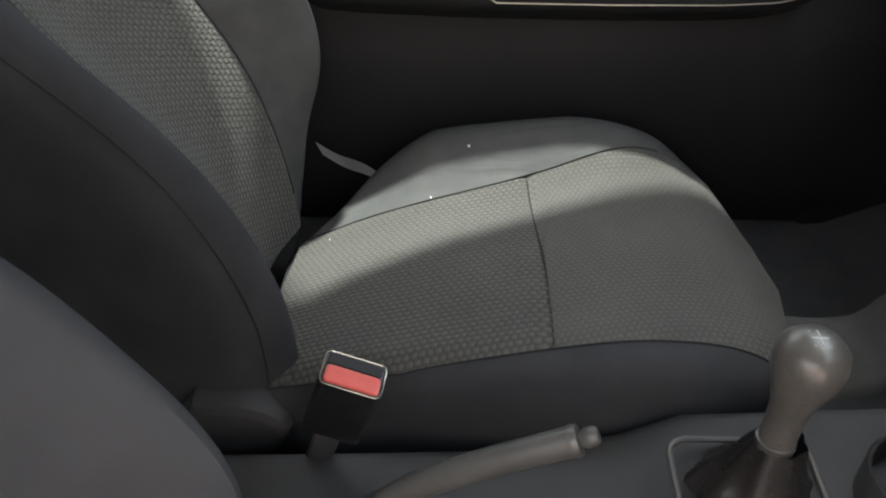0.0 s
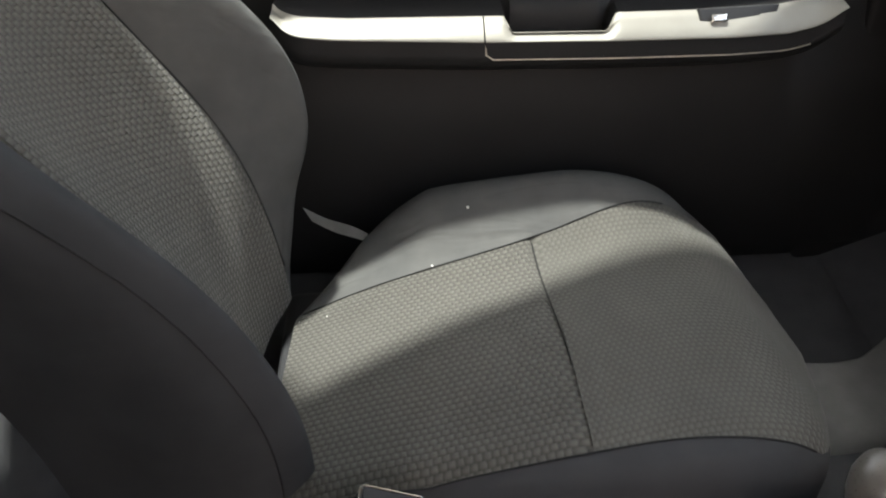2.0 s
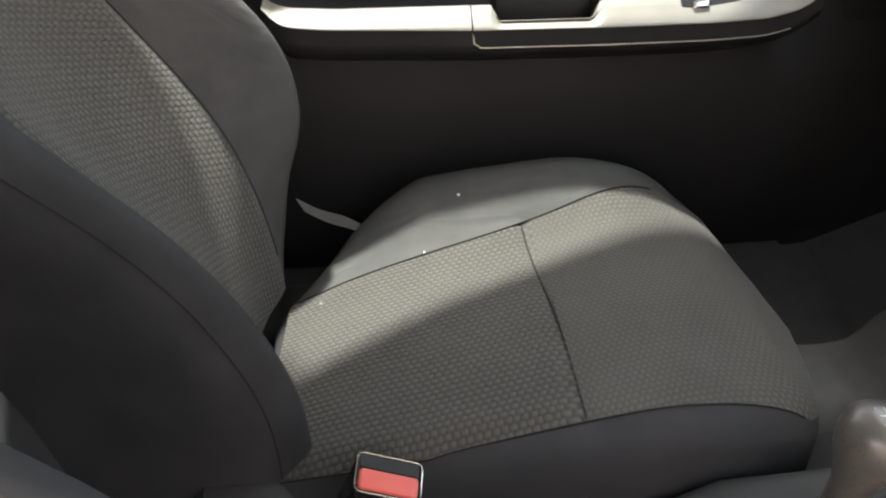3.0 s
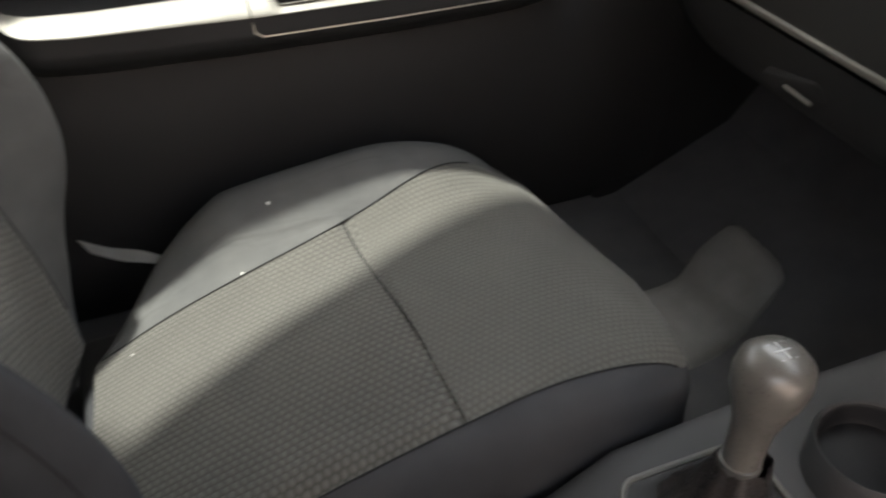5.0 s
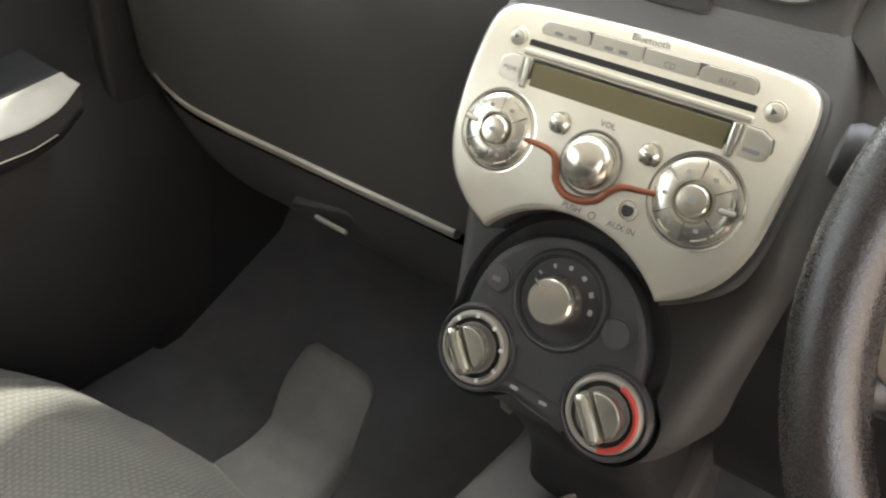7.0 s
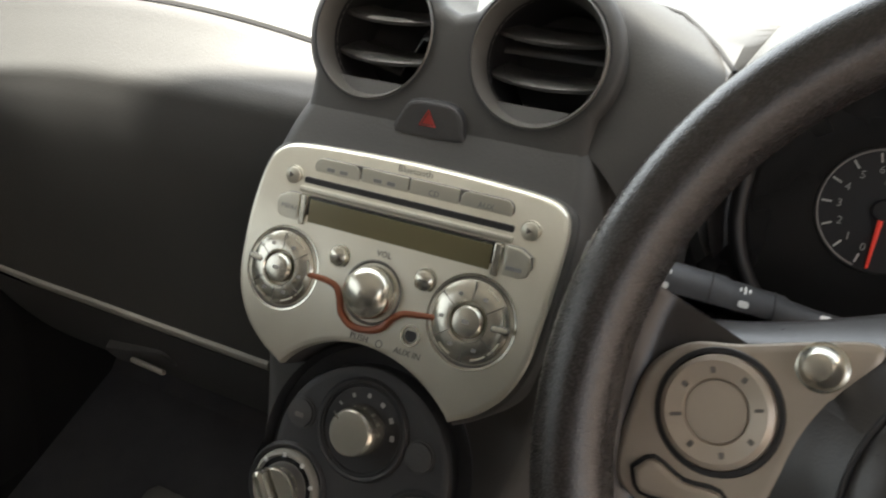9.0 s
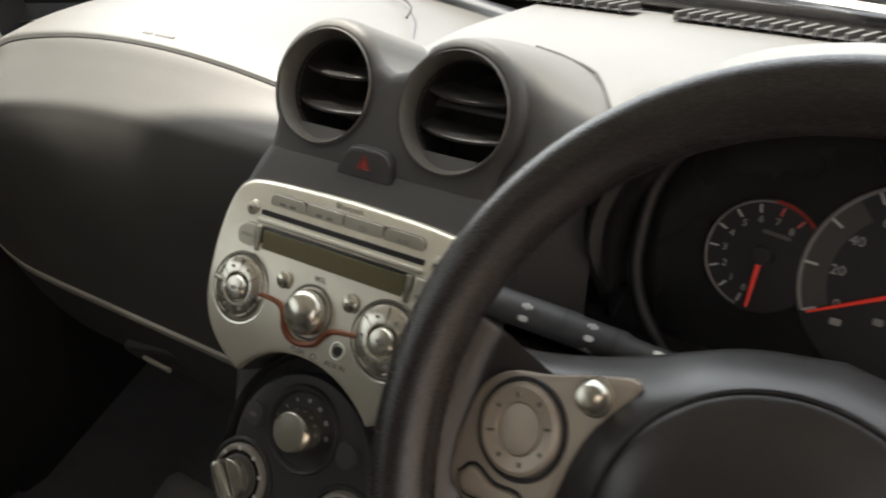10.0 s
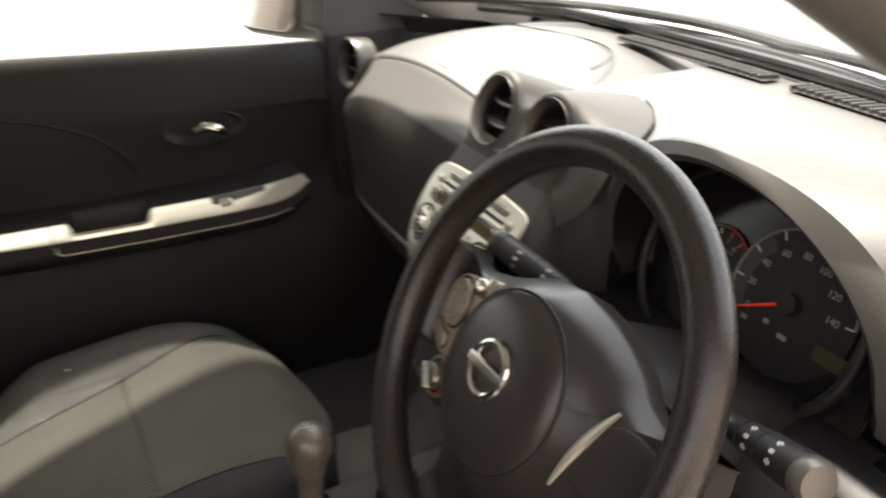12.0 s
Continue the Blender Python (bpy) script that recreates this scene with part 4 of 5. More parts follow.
def climate(ob0):
    ob = thing("climate_control", STACK @ Matrix.Translation((0.009, -0.113, -0.040)), "black climate control panel with three silver knobs", "climate control")
    turn = lambda cx, cy, r, a0, a1, n: [Vector((cx + r * math.cos(radians(lerp(a0, a1, k / n))), cy + r * math.sin(radians(lerp(a0, a1, k / n))))) for k in range(n + 1)]
    foot = lambda r: turn(-0.0515, -0.033, r, 165, 292, 14) + [Vector((-0.016, -0.052)), Vector((0.012, -0.056))] + turn(0.0495, -0.031, r, 242, 375, 14)
    low = foot(0.0350)
    rows = [[Vector((p.x, p.y, z)) for p in offset(turn(-0.003, 0.0, 0.0785, -6, 186, 36) + low, o)] for o, z in ((0.0, 0.004), (0.0008, 0.003), (0.003, -0.004), (0.009, -0.006))]
    bm = loft(rows, closed=True)
    bm.faces.new([v for v in bm.verts][-len(rows[0]):])
    part("recess", bm, RUBBER, ob, "black recess round the controls")
    body = turn(-0.004, -0.002, 0.0665, -14, 194, 40) + foot(0.0305)
    part("panel", slab(body, 0.016, 0.005, None, None, 0.009), CONTROLGREY, ob, "dark grey control panel")
    # slider for the air intake between the lower knobs
    part("slider_slot", slab(rrect(0.038, 0.0014, 0.0006, 3), 0.002, 0.0004, pose(0.001, -0.0405, 0.0098, 0, 0, -3)), RUBBER, ob, "thin black slider slot")
    for u in (-0.0145, 0.0085):
        part("print", slab(rrect(0.0062, 0.0026, 0.001, 2), 0.0004, 0.0001, pose(u, -0.0455, 0.0093)), MARKGREY, ob)
    part("lower_lip", tube(catmull([(-0.024, -0.050, 0.004), (0.0, -0.0545, 0.005), (0.026, -0.056, 0.004)], 5), 0.0022, 8), CONTROLGREY, ob)
    for u, v, r in ((-0.006, 0.0225, 0.0298), (-0.0515, -0.0330, 0.0265), (0.0495, -0.0310, 0.0265)):
        part("knob_collar", lathe([(r + 0.0050, -0.002), (r + 0.0045, 0.0012), (r + 0.0028, 0.0030), (r + 0.0008, 0.0022), (r, -0.003)], 40, Matrix.Translation((u, v, 0.009))), CONTROLGREY, ob, "raised dark grey collar")
    # fan knob
    m = Matrix.Translation((-0.006, 0.0225, 0.009))
    k = part("fan_dial", lathe([(0.0298, 0.0022), (0.0288, 0.0020), (0.0280, 0.0006), (0.0, 0.0006)], 40, m), RUBBER, ob, "black fan dial")
    part("knob", lathe([(0.0170, -0.003), (0.0166, 0.010), (0.0154, 0.0165), (0.0140, 0.0178), (0, 0.0182)], 40, m), SATIN, k, "silver fan knob")
    for a in range(6):
        q = m @ pose(0, 0, 0, 0, 0, 148 - 29 * a) @ pose(0.0228, 0, 0.0013)
        part("mark", slab(rrect(0.0030, 0.0014 + 0.0006 * min(a, 4), 0.0006, 2), 0.0006, 0.0001, q), MARKGREY, k)
    part("pointer", slab(rrect(0.0012, 0.006, 0.0004, 2), 0.0008, 0.0002, m @ pose(-0.0115, 0.0085, 0.0184, 0, 0, 50)), MARKDARK, k)
    for s, nm in ((-1, "air_knob"), (1, "heat_knob")):
        m = Matrix.Translation((0.0495, -0.0310, 0.010) if s > 0 else (-0.0515, -0.0330, 0.010))
        k = part(nm, lathe([(0.0262, -0.012), (0.0262, 0.001), (0.0245, 0.004), (0.0228, 0.0045), (0.0215, 0.003), (0.0, 0.003)], 40, m), ARMSILVER, ob, "silver rimmed rotary knob")
        part("face", lathe([(0.0172, 0.003), (0.0170, 0.006), (0.0160, 0.0085), (0, 0.0090)], 36, m), SATINDARK, k)
        part("grip", slab(rrect(0.0100, 0.034, 0.0045), 0.012, 0.004, m @ pose(0, 0, 0, 0, 0, 38) @ pose(-0.0045, 0, 0.0215)), SATIN, k, "raised grip bar")
        half = [Vector((0.0030, -0.0155))] + [Vector((0.0165 * math.cos(a), 0.0160 * math.sin(a))) for a in [radians(-68 + 136 * j / 14) for j in range(15)]] + [Vector((0.0030, 0.0155))]
        part("grip_wing", slab(half, 0.006, 0.0012, m @ pose(0, 0, 0.0165, 0, 0, 38)), SATIN, k, "lower silver half disc")
        # shade inside the knob rim, laid in as a flat black ring
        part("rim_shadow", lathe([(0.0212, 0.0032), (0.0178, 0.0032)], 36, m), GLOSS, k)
        if s > 0:
            arc = [m @ Vector((0.0225 * math.cos(a), 0.0225 * math.sin(a), 0.0046)) for a in [radians(-75 + 150 * j / 20) for j in range(21)]]
            part("heat_mark", tube(arc, 0.0021, 6), REDDIM, k, "red heat arc")
        else:
            for a in (-60, -20, 20, 60, 100, 140):
                part("mark", slab(rrect(0.003, 0.0025, 0.0006, 2), 0.0008, 0.0001, m @ pose(0, 0, 0, 0, 0, a) @ pose(0.0226, 0, 0.0052)), MARK, k)
    for u, v in ((-0.0530, 0.0190), (0.0380, 0.0190)):
        b = part("push_button", lathe([(0.0108, -0.001), (0.0108, 0.0012), (0.0095, 0.0012), (0.0092, 0.0030), (0.006, 0.0036), (0, 0.0036)], 28, Matrix.Translation((u, v, 0.0088))), PLASTIC, ob, "round black push button")
        if u < 0:
            part("print", slab(rrect(0.007, 0.0035, 0.001, 2), 0.0004, 0.0001, Matrix.Translation((u, v - 0.001, 0.0127))), MARKDARK, b)
    return ob


def holed(outline, holes, depth, bevel, m):
    """A plate with round holes right through its face and a rounded outer edge."""
    bm = bmesh.new()
    edges = []
    for loop in [offset(outline, bevel)] + holes:
        vs = [bm.verts.new((p.x, p.y, 0)) for p in loop]
        edges += [bm.edges.new((a, b)) for a, b in zip(vs, vs[1:] + vs[:1])]
    bmesh.ops.triangle_fill(bm, edges=edges, use_beauty=True)
    rings = [(bevel, 0), (0.55 * bevel, -0.10 * bevel), (0.2 * bevel, -0.40 * bevel), (0, -bevel), (0, -depth)]
    rows = [[bm.verts.new((p.x, p.y, z)) for p in offset(outline, o)] for o, z in rings]
    n = len(outline)
    for r, q in zip(rows, rows[1:]):
        for j in range(n):
            bm.faces.new((r[j], r[(j + 1) % n], q[(j + 1) % n], q[j]))
    bmesh.ops.remove_doubles(bm, verts=bm.verts, dist=1e-6)
    bm.transform(m)
    return bm


def ears(dash):
    """The moulding that carries both round vents above the radio."""
    half = [(0.0, 0.020), (0.012, 0.024), (0.022, 0.036)]
    half += [(0.058 + 0.0535 * math.cos(radians(a)), 0.0535 * math.sin(radians(a))) for a in range(126, -40, -9)]
    half += [(0.101, -0.045), (0.1035, -0.062), (0.105, -0.085), (0.0, -0.085)]
    outline = [Vector((-x, y)) for x, y in half] + [Vector((x, y)) for x, y in reversed(half[1:-1])]
    area = sum(a.x * c.y - c.x * a.y for a, c in zip(outline, outline[1:] + outline[:1]))
    if area < 0:
        outline.reverse()
    m = Matrix.Translation((0.006, 0.700, 0.951)) @ pose(0, 0, 0, 90 - 22)
    holes = [disc(0.0445, 40, -0.058), disc(0.0445, 40, 0.058)]
    part("vent_moulding", holed(outline, holes, 0.15, 0.009, m), DASH, dash, "dark grey moulding round the twin vents")
    # shoulder that runs from the moulding out to the groove in the pad
    inner = [m @ Vector((0.058 + 0.0530 * math.cos(radians(a)), 0.0530 * math.sin(radians(a)), -0.008)) for a in range(112, -62, -6)]
    outer = catmull([(0.03, 0.853, 0.966), (0.085, 0.832, 0.966), (0.125, 0.80, 0.964), (0.155, 0.755, 0.959), (0.172, 0.715, 0.945), (0.165, 0.69, 0.905), (0.135, 0.675, 0.875)], 5)
    outer = [outer[round(k * (len(outer) - 1) / (len(inner) - 1))] for k in range(len(inner))]
    rows = []
    for f in [k / 8 for k in range(9)]:
        rows.append([lerp(a, b, f) + Vector((0.15, -0.5, 0.8)) * 0.005 * math.sin(math.pi * f) for a, b in zip(inner, outer)])
    part("vent_shoulder", loft(rows), DASH, dash, "dark grey shoulder beside the vents")


def vents(ob0):
    """Two round air vents in pods that run back into the pad."""
    for u in (-0.052, 0.064):
        face = Matrix.Translation((u, 0.700, 0.951)) @ pose(0, 0, 0, 90 - 22, 0, 0)
        ob = thing("air_vent", face, "round black air vent with silver rim and two slats", "air vent", "round vents on the dashboard")
        part("pod", lathe([(0.0455, 0.0012), (0.0442, 0.0012), (0.0438, -0.004)], 48), CONTROLGREY, ob, "dark grey vent collar")
        part("rim", lathe([(0.0442, 0.0005), (0.0430, 0.0020), (0.0405, -0.003), (0.0385, -0.012), (0.0380, -0.016)], 48), SATINDARK, ob, "satin grey rim")
        part("bore", lathe([(0.0382, -0.012), (0.0375, -0.05), (0.0370, -0.062), (0.0, -0.062)], 40), RUBBER, ob)
        for y in (0.014, -0.013):
            rows = []
            for i in range(17):
                x = -0.0365 + 0.073 * i / 16
                q = 1 - (x / 0.0365) ** 2
                rows.append([Vector((x, y - 0.0050 * q + dy, dz - 0.010 * (1 - q))) for dz, dy in ((-0.0105, -0.0012), (-0.0090, 0.0008), (-0.0105, 0.0028), (-0.022, 0.0075), (-0.036, 0.0125), (-0.036, 0.0095), (-0.022, 0.0035))])
            part("slat", loft(rows, closed=True, caps=True), FIN, ob, "glossy dark curved slat")
    ears(ob0)
    hz = thing("hazard_button", STACK @ Matrix.Translation((0.002, 0.1150, -0.0265)) @ pose(0, 0, 0, 16), "black hazard button with a red triangle", "button")
    shape = catmull([(-0.024, -0.011, 0), (0.022, -0.011, 0), (0.0245, -0.004, 0), (0.022, 0.006, 0), (0.013, 0.0115, 0), (-0.010, 0.0115, 0), (-0.018, 0.006, 0), (-0.025, -0.007, 0)], 3)
    out = [Vector((p.x * 1.05, p.y * 1.08)) for p in shape]
    part("gap", slab(out, 0.006, 0.001, None, None, 0.0030), RUBBER, hz)
    part("key", slab([Vector((p.x, p.y)) for p in shape], 0.006, 0.002, None, None, 0.0050), PLASTIC, hz)
    tri = [Vector((0.0065 * math.cos(radians(90 + 120 * k)), 0.0065 * math.sin(radians(90 + 120 * k)), 0.0053)) for k in range(3)]
    part("triangle", tube(tri, 0.0007, 6, closed=True), REDDIM, hz, "dull red triangle")
    part("triangle_fill", slab([Vector((p.x * 0.7, p.y * 0.7)) for p in tri], 0.0006, 0.0001, None, None, 0.0053), REDDIM, hz)


# ---- door ----
def armrest_low(y):
    """Lower edge of the silver fascia on the armrest."""
    return smooth_at([(-0.095, 0.688), (-0.075, 0.674), (-0.02, 0.667), (0.17, 0.657), (0.336, 0.653), (0.48, 0.652), (0.55, 0.655), (0.585, 0.664), (0.603, 0.676), (0.615, 0.688)], y, 0.008)


def armrest_high(y):
    return curve_at([(-0.1, 0.684), (0.0, 0.677), (0.20, 0.673), (0.45, 0.672), (0.54, 0.676), (0.62, 0.688)], y)


def cup_depth(y):
    """How far the pull cup is cut down at y, from 0 to 1."""
    u = min(max(min((y - 0.194) / 0.012, (0.338 - y) / 0.018), 0), 1)
    return u * u * (3 - 2 * u)


def door():
    ob = thing("door_1", None, "black trimmed passenger door, closed, with silver armrest", "door", kind="structure")
    ys = [-0.40 + 1.20 * k / 48 for k in range(49)]
    rows = []
    for y in ys:
        sill = 0.941 - 0.058 * (y - 0.16)
        rows.append([Vector(p) for p in catmull([(-0.752, y, sill - 0.01), (-0.742, y, sill), (-0.728, y, sill - 0.004), (-0.716, y, sill - 0.03), (-0.710, y, sill - 0.10), (-0.712, y, 0.80), (-0.720, y, 0.74), (-0.725, y, 0.69), (-0.722, y, 0.64), (-0.695, y, 0.58), (-0.675, y, 0.52), (-0.675, y, 0.40), (-0.70, y, 0.25), (-0.72, y, 0.20)], 4)])
    part("panel", loft(rows), DOORSKIN, ob, "black grained door panel")
    part("outer_skin", box(-0.83, -0.765, -0.42, 0.85, 0.10, 0.90, 0.02), PAINT, ob, "painted outer door skin")
    # armrest ledge
    arm, trim, trim2, ledge = [], [], [], []
    for k in range(143):
        y = -0.095 + 0.71 * k / 142
        lo, hi = armrest_low(y), armrest_high(y)
        cut = cup_depth(y)
        d = max(hi - lo, 0.001)
        d *= 1 - 0.62 * cut
        hi2 = lo + d
        xi = -0.606 - 0.03 * max(0, (-0.05 - y) / 0.045) ** 2
        face = [(xi - 0.006, y, lo - 0.003), (xi, y, lo), (xi - 0.006, y, lo + 0.35 * d), (xi - 0.017, y, lo + 0.75 * d), (xi - lerp(0.025, 0.012, cut), y, hi2), (xi - lerp(0.034, 0.016, cut), y, hi2 + lerp(0.003, -0.002, cut))]
        (trim if y < 0.168 else trim2).append([Vector(p) for p in catmull(face, 4)])
        arm.append([Vector(p) for p in catmull([(xi - 0.006, y, lo - 0.002), (xi - 0.004, y, lo - 0.014), (xi - 0.004, y, lo - 0.028), (xi - 0.02, y, lo - 0.045), (-0.700, y, lo - 0.085)], 4)])
        ledge.append([Vector(p) for p in catmull([(xi - lerp(0.033, 0.0155, cut), y, hi2 + lerp(0.001, -0.003, cut)), (xi - lerp(0.05, 0.020, cut), y, hi + 0.002 - 0.060 * cut), (lerp(-0.67, -0.655, cut), y, hi + 0.003 - 0.062 * cut), (lerp(-0.69, -0.668, cut), y, hi + 0.004), (-0.70, y, hi + 0.005), (-0.726, y, hi + 0.006)], 4)])
    trim.append([Vector((p.x, 0.168, p.z)) for p in trim[-1]])
    trim2.insert(0, [Vector((p.x, 0.1708, p.z)) for p in trim2[0]])
    part("armrest_body", loft(arm), DOORSKIN, ob, "black armrest underside")
    part("armrest_ledge", loft(ledge), DOORSKIN, ob, "black ledge behind the armrest")
    part("armrest_cap", loft(trim), ARMSILVER, ob, "satin silver armrest cap")
    part("armrest_trim", loft(trim2), ARMSILVER, ob, "satin silver armrest front trim")
    line = [Vector((-0.6095, y, armrest_low(y) - 0.0250)) for y in [0.180 + 0.40 * k / 30 for k in range(31)]]
    line = [Vector((-0.6125, 0.170, armrest_low(0.17) - 0.006)), Vector((-0.6095, 0.171, armrest_low(0.17) - 0.019))] + line
    part("pocket_piping", tube(line, 0.0013, 6), SILVER, ob, "thin bright edge under the armrest")
    # pull cup and switch let into the fascia from above
    lean = (0.80, 0, 0.60)
    sw = part("window_switch_base", slab([Vector((-0.052, 0.000)), Vector((-0.020, -0.008)), Vector((0.018, -0.007)), Vector((0.026, 0.004)), Vector((0.046, 0.006)), Vector((0.050, 0.016)), Vector((-0.052, 0.016))], 0.02, 0.002, frame_of((-0.6265, 0.490, 0.6660), (0, 1, 0.03), lean), None, 0.004), RUBBER, ob)
    part("window_switch", slab(rrect(0.022, 0.011, 0.003), 0.01, 0.003, frame_of((-0.6265, 0.462, 0.6670), (0, 1, 0.02), lean), None, 0.009), CHROME, sw, "bright tipped window switch")
    # inner handle in an oval dish
    dish = lathe([(0.075, 0.004), (0.070, 0.006), (0.062, 0.002), (0.050, -0.004), (0.0, -0.006)], 40, frame_of((-0.712, 0.458, 0.783), (0, 1, 0), (1, 0, 0.12)) @ Matrix.Diagonal((1.05, 0.42, 1, 1)))
    part("handle_dish", dish, DOORSKIN, ob, "oval handle recess")
    part("door_handle", tube(catmull([(-0.706, 0.440, 0.785), (-0.694, 0.460, 0.792), (-0.690, 0.480, 0.786), (-0.696, 0.494, 0.770)], 5), 0.009, 10, flat=0.6), CHROME, ob, "chrome inner door handle")
    part("upper_crease", tube(catmull([(-0.711, -0.3, 0.840), (-0.711, 0.0, 0.856), (-0.711, 0.133, 0.849), (-0.712, 0.239, 0.813), (-0.717, 0.30, 0.770), (-0.721, 0.33, 0.72)], 6), 0.004, 8), DOORSKIN, ob)
    rail = catmull([(-x - 0.012, y, z - 0.01) for y, x, z in SIDE if y > -0.6], 5)
    part("pane", loft([[Vector((-0.750, p.y, 0.95 - 0.06 * (p.y - 0.16) - 0.03)) for p in rail], rail]), TINTED, ob, "dark tinted window pane")
    return ob


def door_mirror():
    ob = thing("door_mirror", frame_of((-0.925, 0.650, 0.972), (1, 0.5, 0), (0.42, -0.86, 0.2)), "black door mirror outside the passenger window", "mirror")
    part("housing", slab(rrect(0.205, 0.155, 0.05, 8), 0.09, 0.02, None, None, -0.002), PLASTIC, ob, "black mirror housing")
    part("mirror_glass", slab(rrect(0.180, 0.130, 0.04, 8), 0.004, 0.001, None, None, 0.001), MIRROR, ob, "mirror glass")
    foot = [Vector((0.085, -0.050)), Vector((0.205, -0.062)), Vector((0.212, 0.0)), Vector((0.185, 0.045)), Vector((0.085, 0.060))]
    part("mirror_foot", slab(foot, 0.06, 0.015, None, None, -0.008), PLASTIC, ob, "black mirror foot")
    return ob


def side_vent():
    m = frame_of((-0.602, 0.712, 0.893), (1, 0.3, 0), (0.12, -1, 0.15))
    ob = thing("side_vent", m, "round side air vent with a bright rim", "air vent")
    part("rim", lathe([(0.046, -0.03), (0.046, 0.0), (0.042, 0.006), (0.037, 0.004), (0.034, -0.008)], 40), DARKRIM, ob, "dark satin rim")
    part("bore", lathe([(0.0345, -0.006), (0.033, -0.04), (0, -0.04)], 32), RUBBER, ob)
    for y in (-0.011, 0.011):
        part("slat", box(-0.029, 0.029, y - 0.0015, y + 0.0015, -0.032, -0.010, 0.001), PLASTIC, ob)


# ---- driver's place ----
WHEEL = frame_of((0.345, 0.505, 0.883), (1, 0, 0), (0, -math.cos(radians(30)), math.sin(radians(30))))


def hub_height(p):
    x, y = p.x + 0.003, p.y + 0.0205
    wide = 1 - (0.25 if x > 0 else 0.0) * min(1, max(0, (math.hypot(x, y) - 0.080) / 0.03))
    r = math.sqrt(x * x * wide + y * y)
    tip = min(1, max(0, (math.hypot(p.x, p.y) - 0.156) / 0.02))
    return Vector((p.x, p.y, p.z - 0.030 + 0.0455 / (1 + (r / 0.0861) ** 6.8) + 0.016 * tip * tip * (3 - 2 * tip)))


def steering_wheel():
    ob = thing("steering_wheel", WHEEL.copy(), "black leather rimmed steering wheel with silver switches", "steering wheel")
    ring = [Vector((0.1755 * math.cos(a), 0.1755 * math.sin(a), 0)) for a in [2 * math.pi * k / 96 for k in range(96)]]
    part("rim", tube(ring, 0.0165, 20, closed=True, up=(0, 0, 1)), LEATHER, ob, "black leather rim")
    foot = [(0.177, -0.01), (0.167, -0.055), (0.138, -0.066), (0.107, -0.071), (0.088, -0.085), (0.078, -0.120), (0.066, -0.160), (0.0, -0.168)]
    right, left = [catmull([(a, b, 0) for a, b in half + foot], 5) for half in (
        [(0.0, 0.070), (0.04, 0.063), (0.075, 0.048), (0.10, 0.030), (0.13, 0.019), (0.158, 0.021), (0.168, 0.032), (0.1745, 0.012)],
        [(0.0, 0.070), (0.04, 0.063), (0.08, 0.047), (0.115, 0.035), (0.145, 0.029), (0.160, 0.032), (0.169, 0.041), (0.1745, 0.02)])]
    outline = [Vector((p.x, p.y)) for p in right] + [Vector((-p.x, p.y)) for p in reversed(left[1:-1])]
    mid = Vector((0, -0.02))
    rows = [[Vector((p.x, p.y, -0.062)) for p in offset(outline[::-1], 0.004)]]
    for f in (1.0, 0.985, 0.965, 0.94, 0.91, 0.88, 0.84, 0.8, 0.76, 0.72, 0.66, 0.6, 0.5, 0.4, 0.3, 0.15, 0.02):
        rows.append([hub_height(Vector((*(mid + (p - mid) * f), -0.022 * min(1, max(0, (0.174 - p.length) / 0.02)) * max(0, 1 - (p - mid).length * (1 - f) / 0.024) ** 2))) for p in outline[::-1]])
    bm = loft(rows, closed=True, caps=True)
    part("hub", bm, HUBSKIN, ob, "charcoal plastic hub and spokes")
    cover = lathe([(0.0722, -0.012), (0.0722, 0.0048), (0.0714, 0.0066), (0.069, 0.0087), (0.063, 0.0123), (0.055, 0.0147), (0.042, 0.0166), (0.02, 0.0175), (0, 0.0177)], 72, Matrix.Translation((-0.004, -0.0205, 0)))
    part("airbag_cover", cover, HUBSKIN, ob, "round charcoal airbag cover")
    part("cover_gap", tube([Vector((-0.004 + 0.0731 * math.cos(a), -0.0205 + 0.0731 * math.sin(a), 0.0046)) for a in [2 * math.pi * k / 72 for k in range(72)]], 0.0013, 6, closed=True), RUBBER, ob)
    em = [Vector((-0.004 + 0.0215 * math.cos(a), -0.014 + 0.0215 * math.sin(a), 0.0195)) for a in [2 * math.pi * k / 40 for k in range(40)]]
    e = part("emblem", tube(em, 0.0034, 8, closed=True), CHROME, ob, "round chrome emblem")
    part("emblem_bar", slab(rrect(0.052, 0.009, 0.002, 3), 0.005, 0.0015, pose(-0.004, -0.014, 0.0235, 0, 0, 0)), CHROME, e)
    # silver switch pad on one spoke, a flat plate that leans outwards
    slope = lambda x: -0.0245 + 0.20 * (x + 0.160)
    shape = catmull([(-0.160, -0.024, 0), (-0.156, 0.003, 0), (-0.142, 0.018, 0), (-0.122, 0.023, 0), (-0.097, 0.031, 0), (-0.076, 0.036, 0), (-0.074, 0.027, 0), (-0.086, 0.008, 0), (-0.094, -0.012, 0), (-0.104, -0.048, 0), (-0.118, -0.055, 0), (-0.138, -0.0525, 0), (-0.157, -0.044, 0), (-0.160, -0.024, 0)], 4)[:-1]
    shape = [Vector((p.x, p.y)) for p in shape]
    lift = lambda q: Vector((q.x, q.y, q.z + slope(q.x)))
    sp = part("switch_pad", slab(shape, 0.010, 0.003, None, lift), SILVERWARM, ob, "satin silver switch pad")
    at = lambda x, y, dz=0.0: Matrix.Translation((-x, y, slope(-x) + dz)) @ pose(0, 0, 0, 0, -11.3, 0)
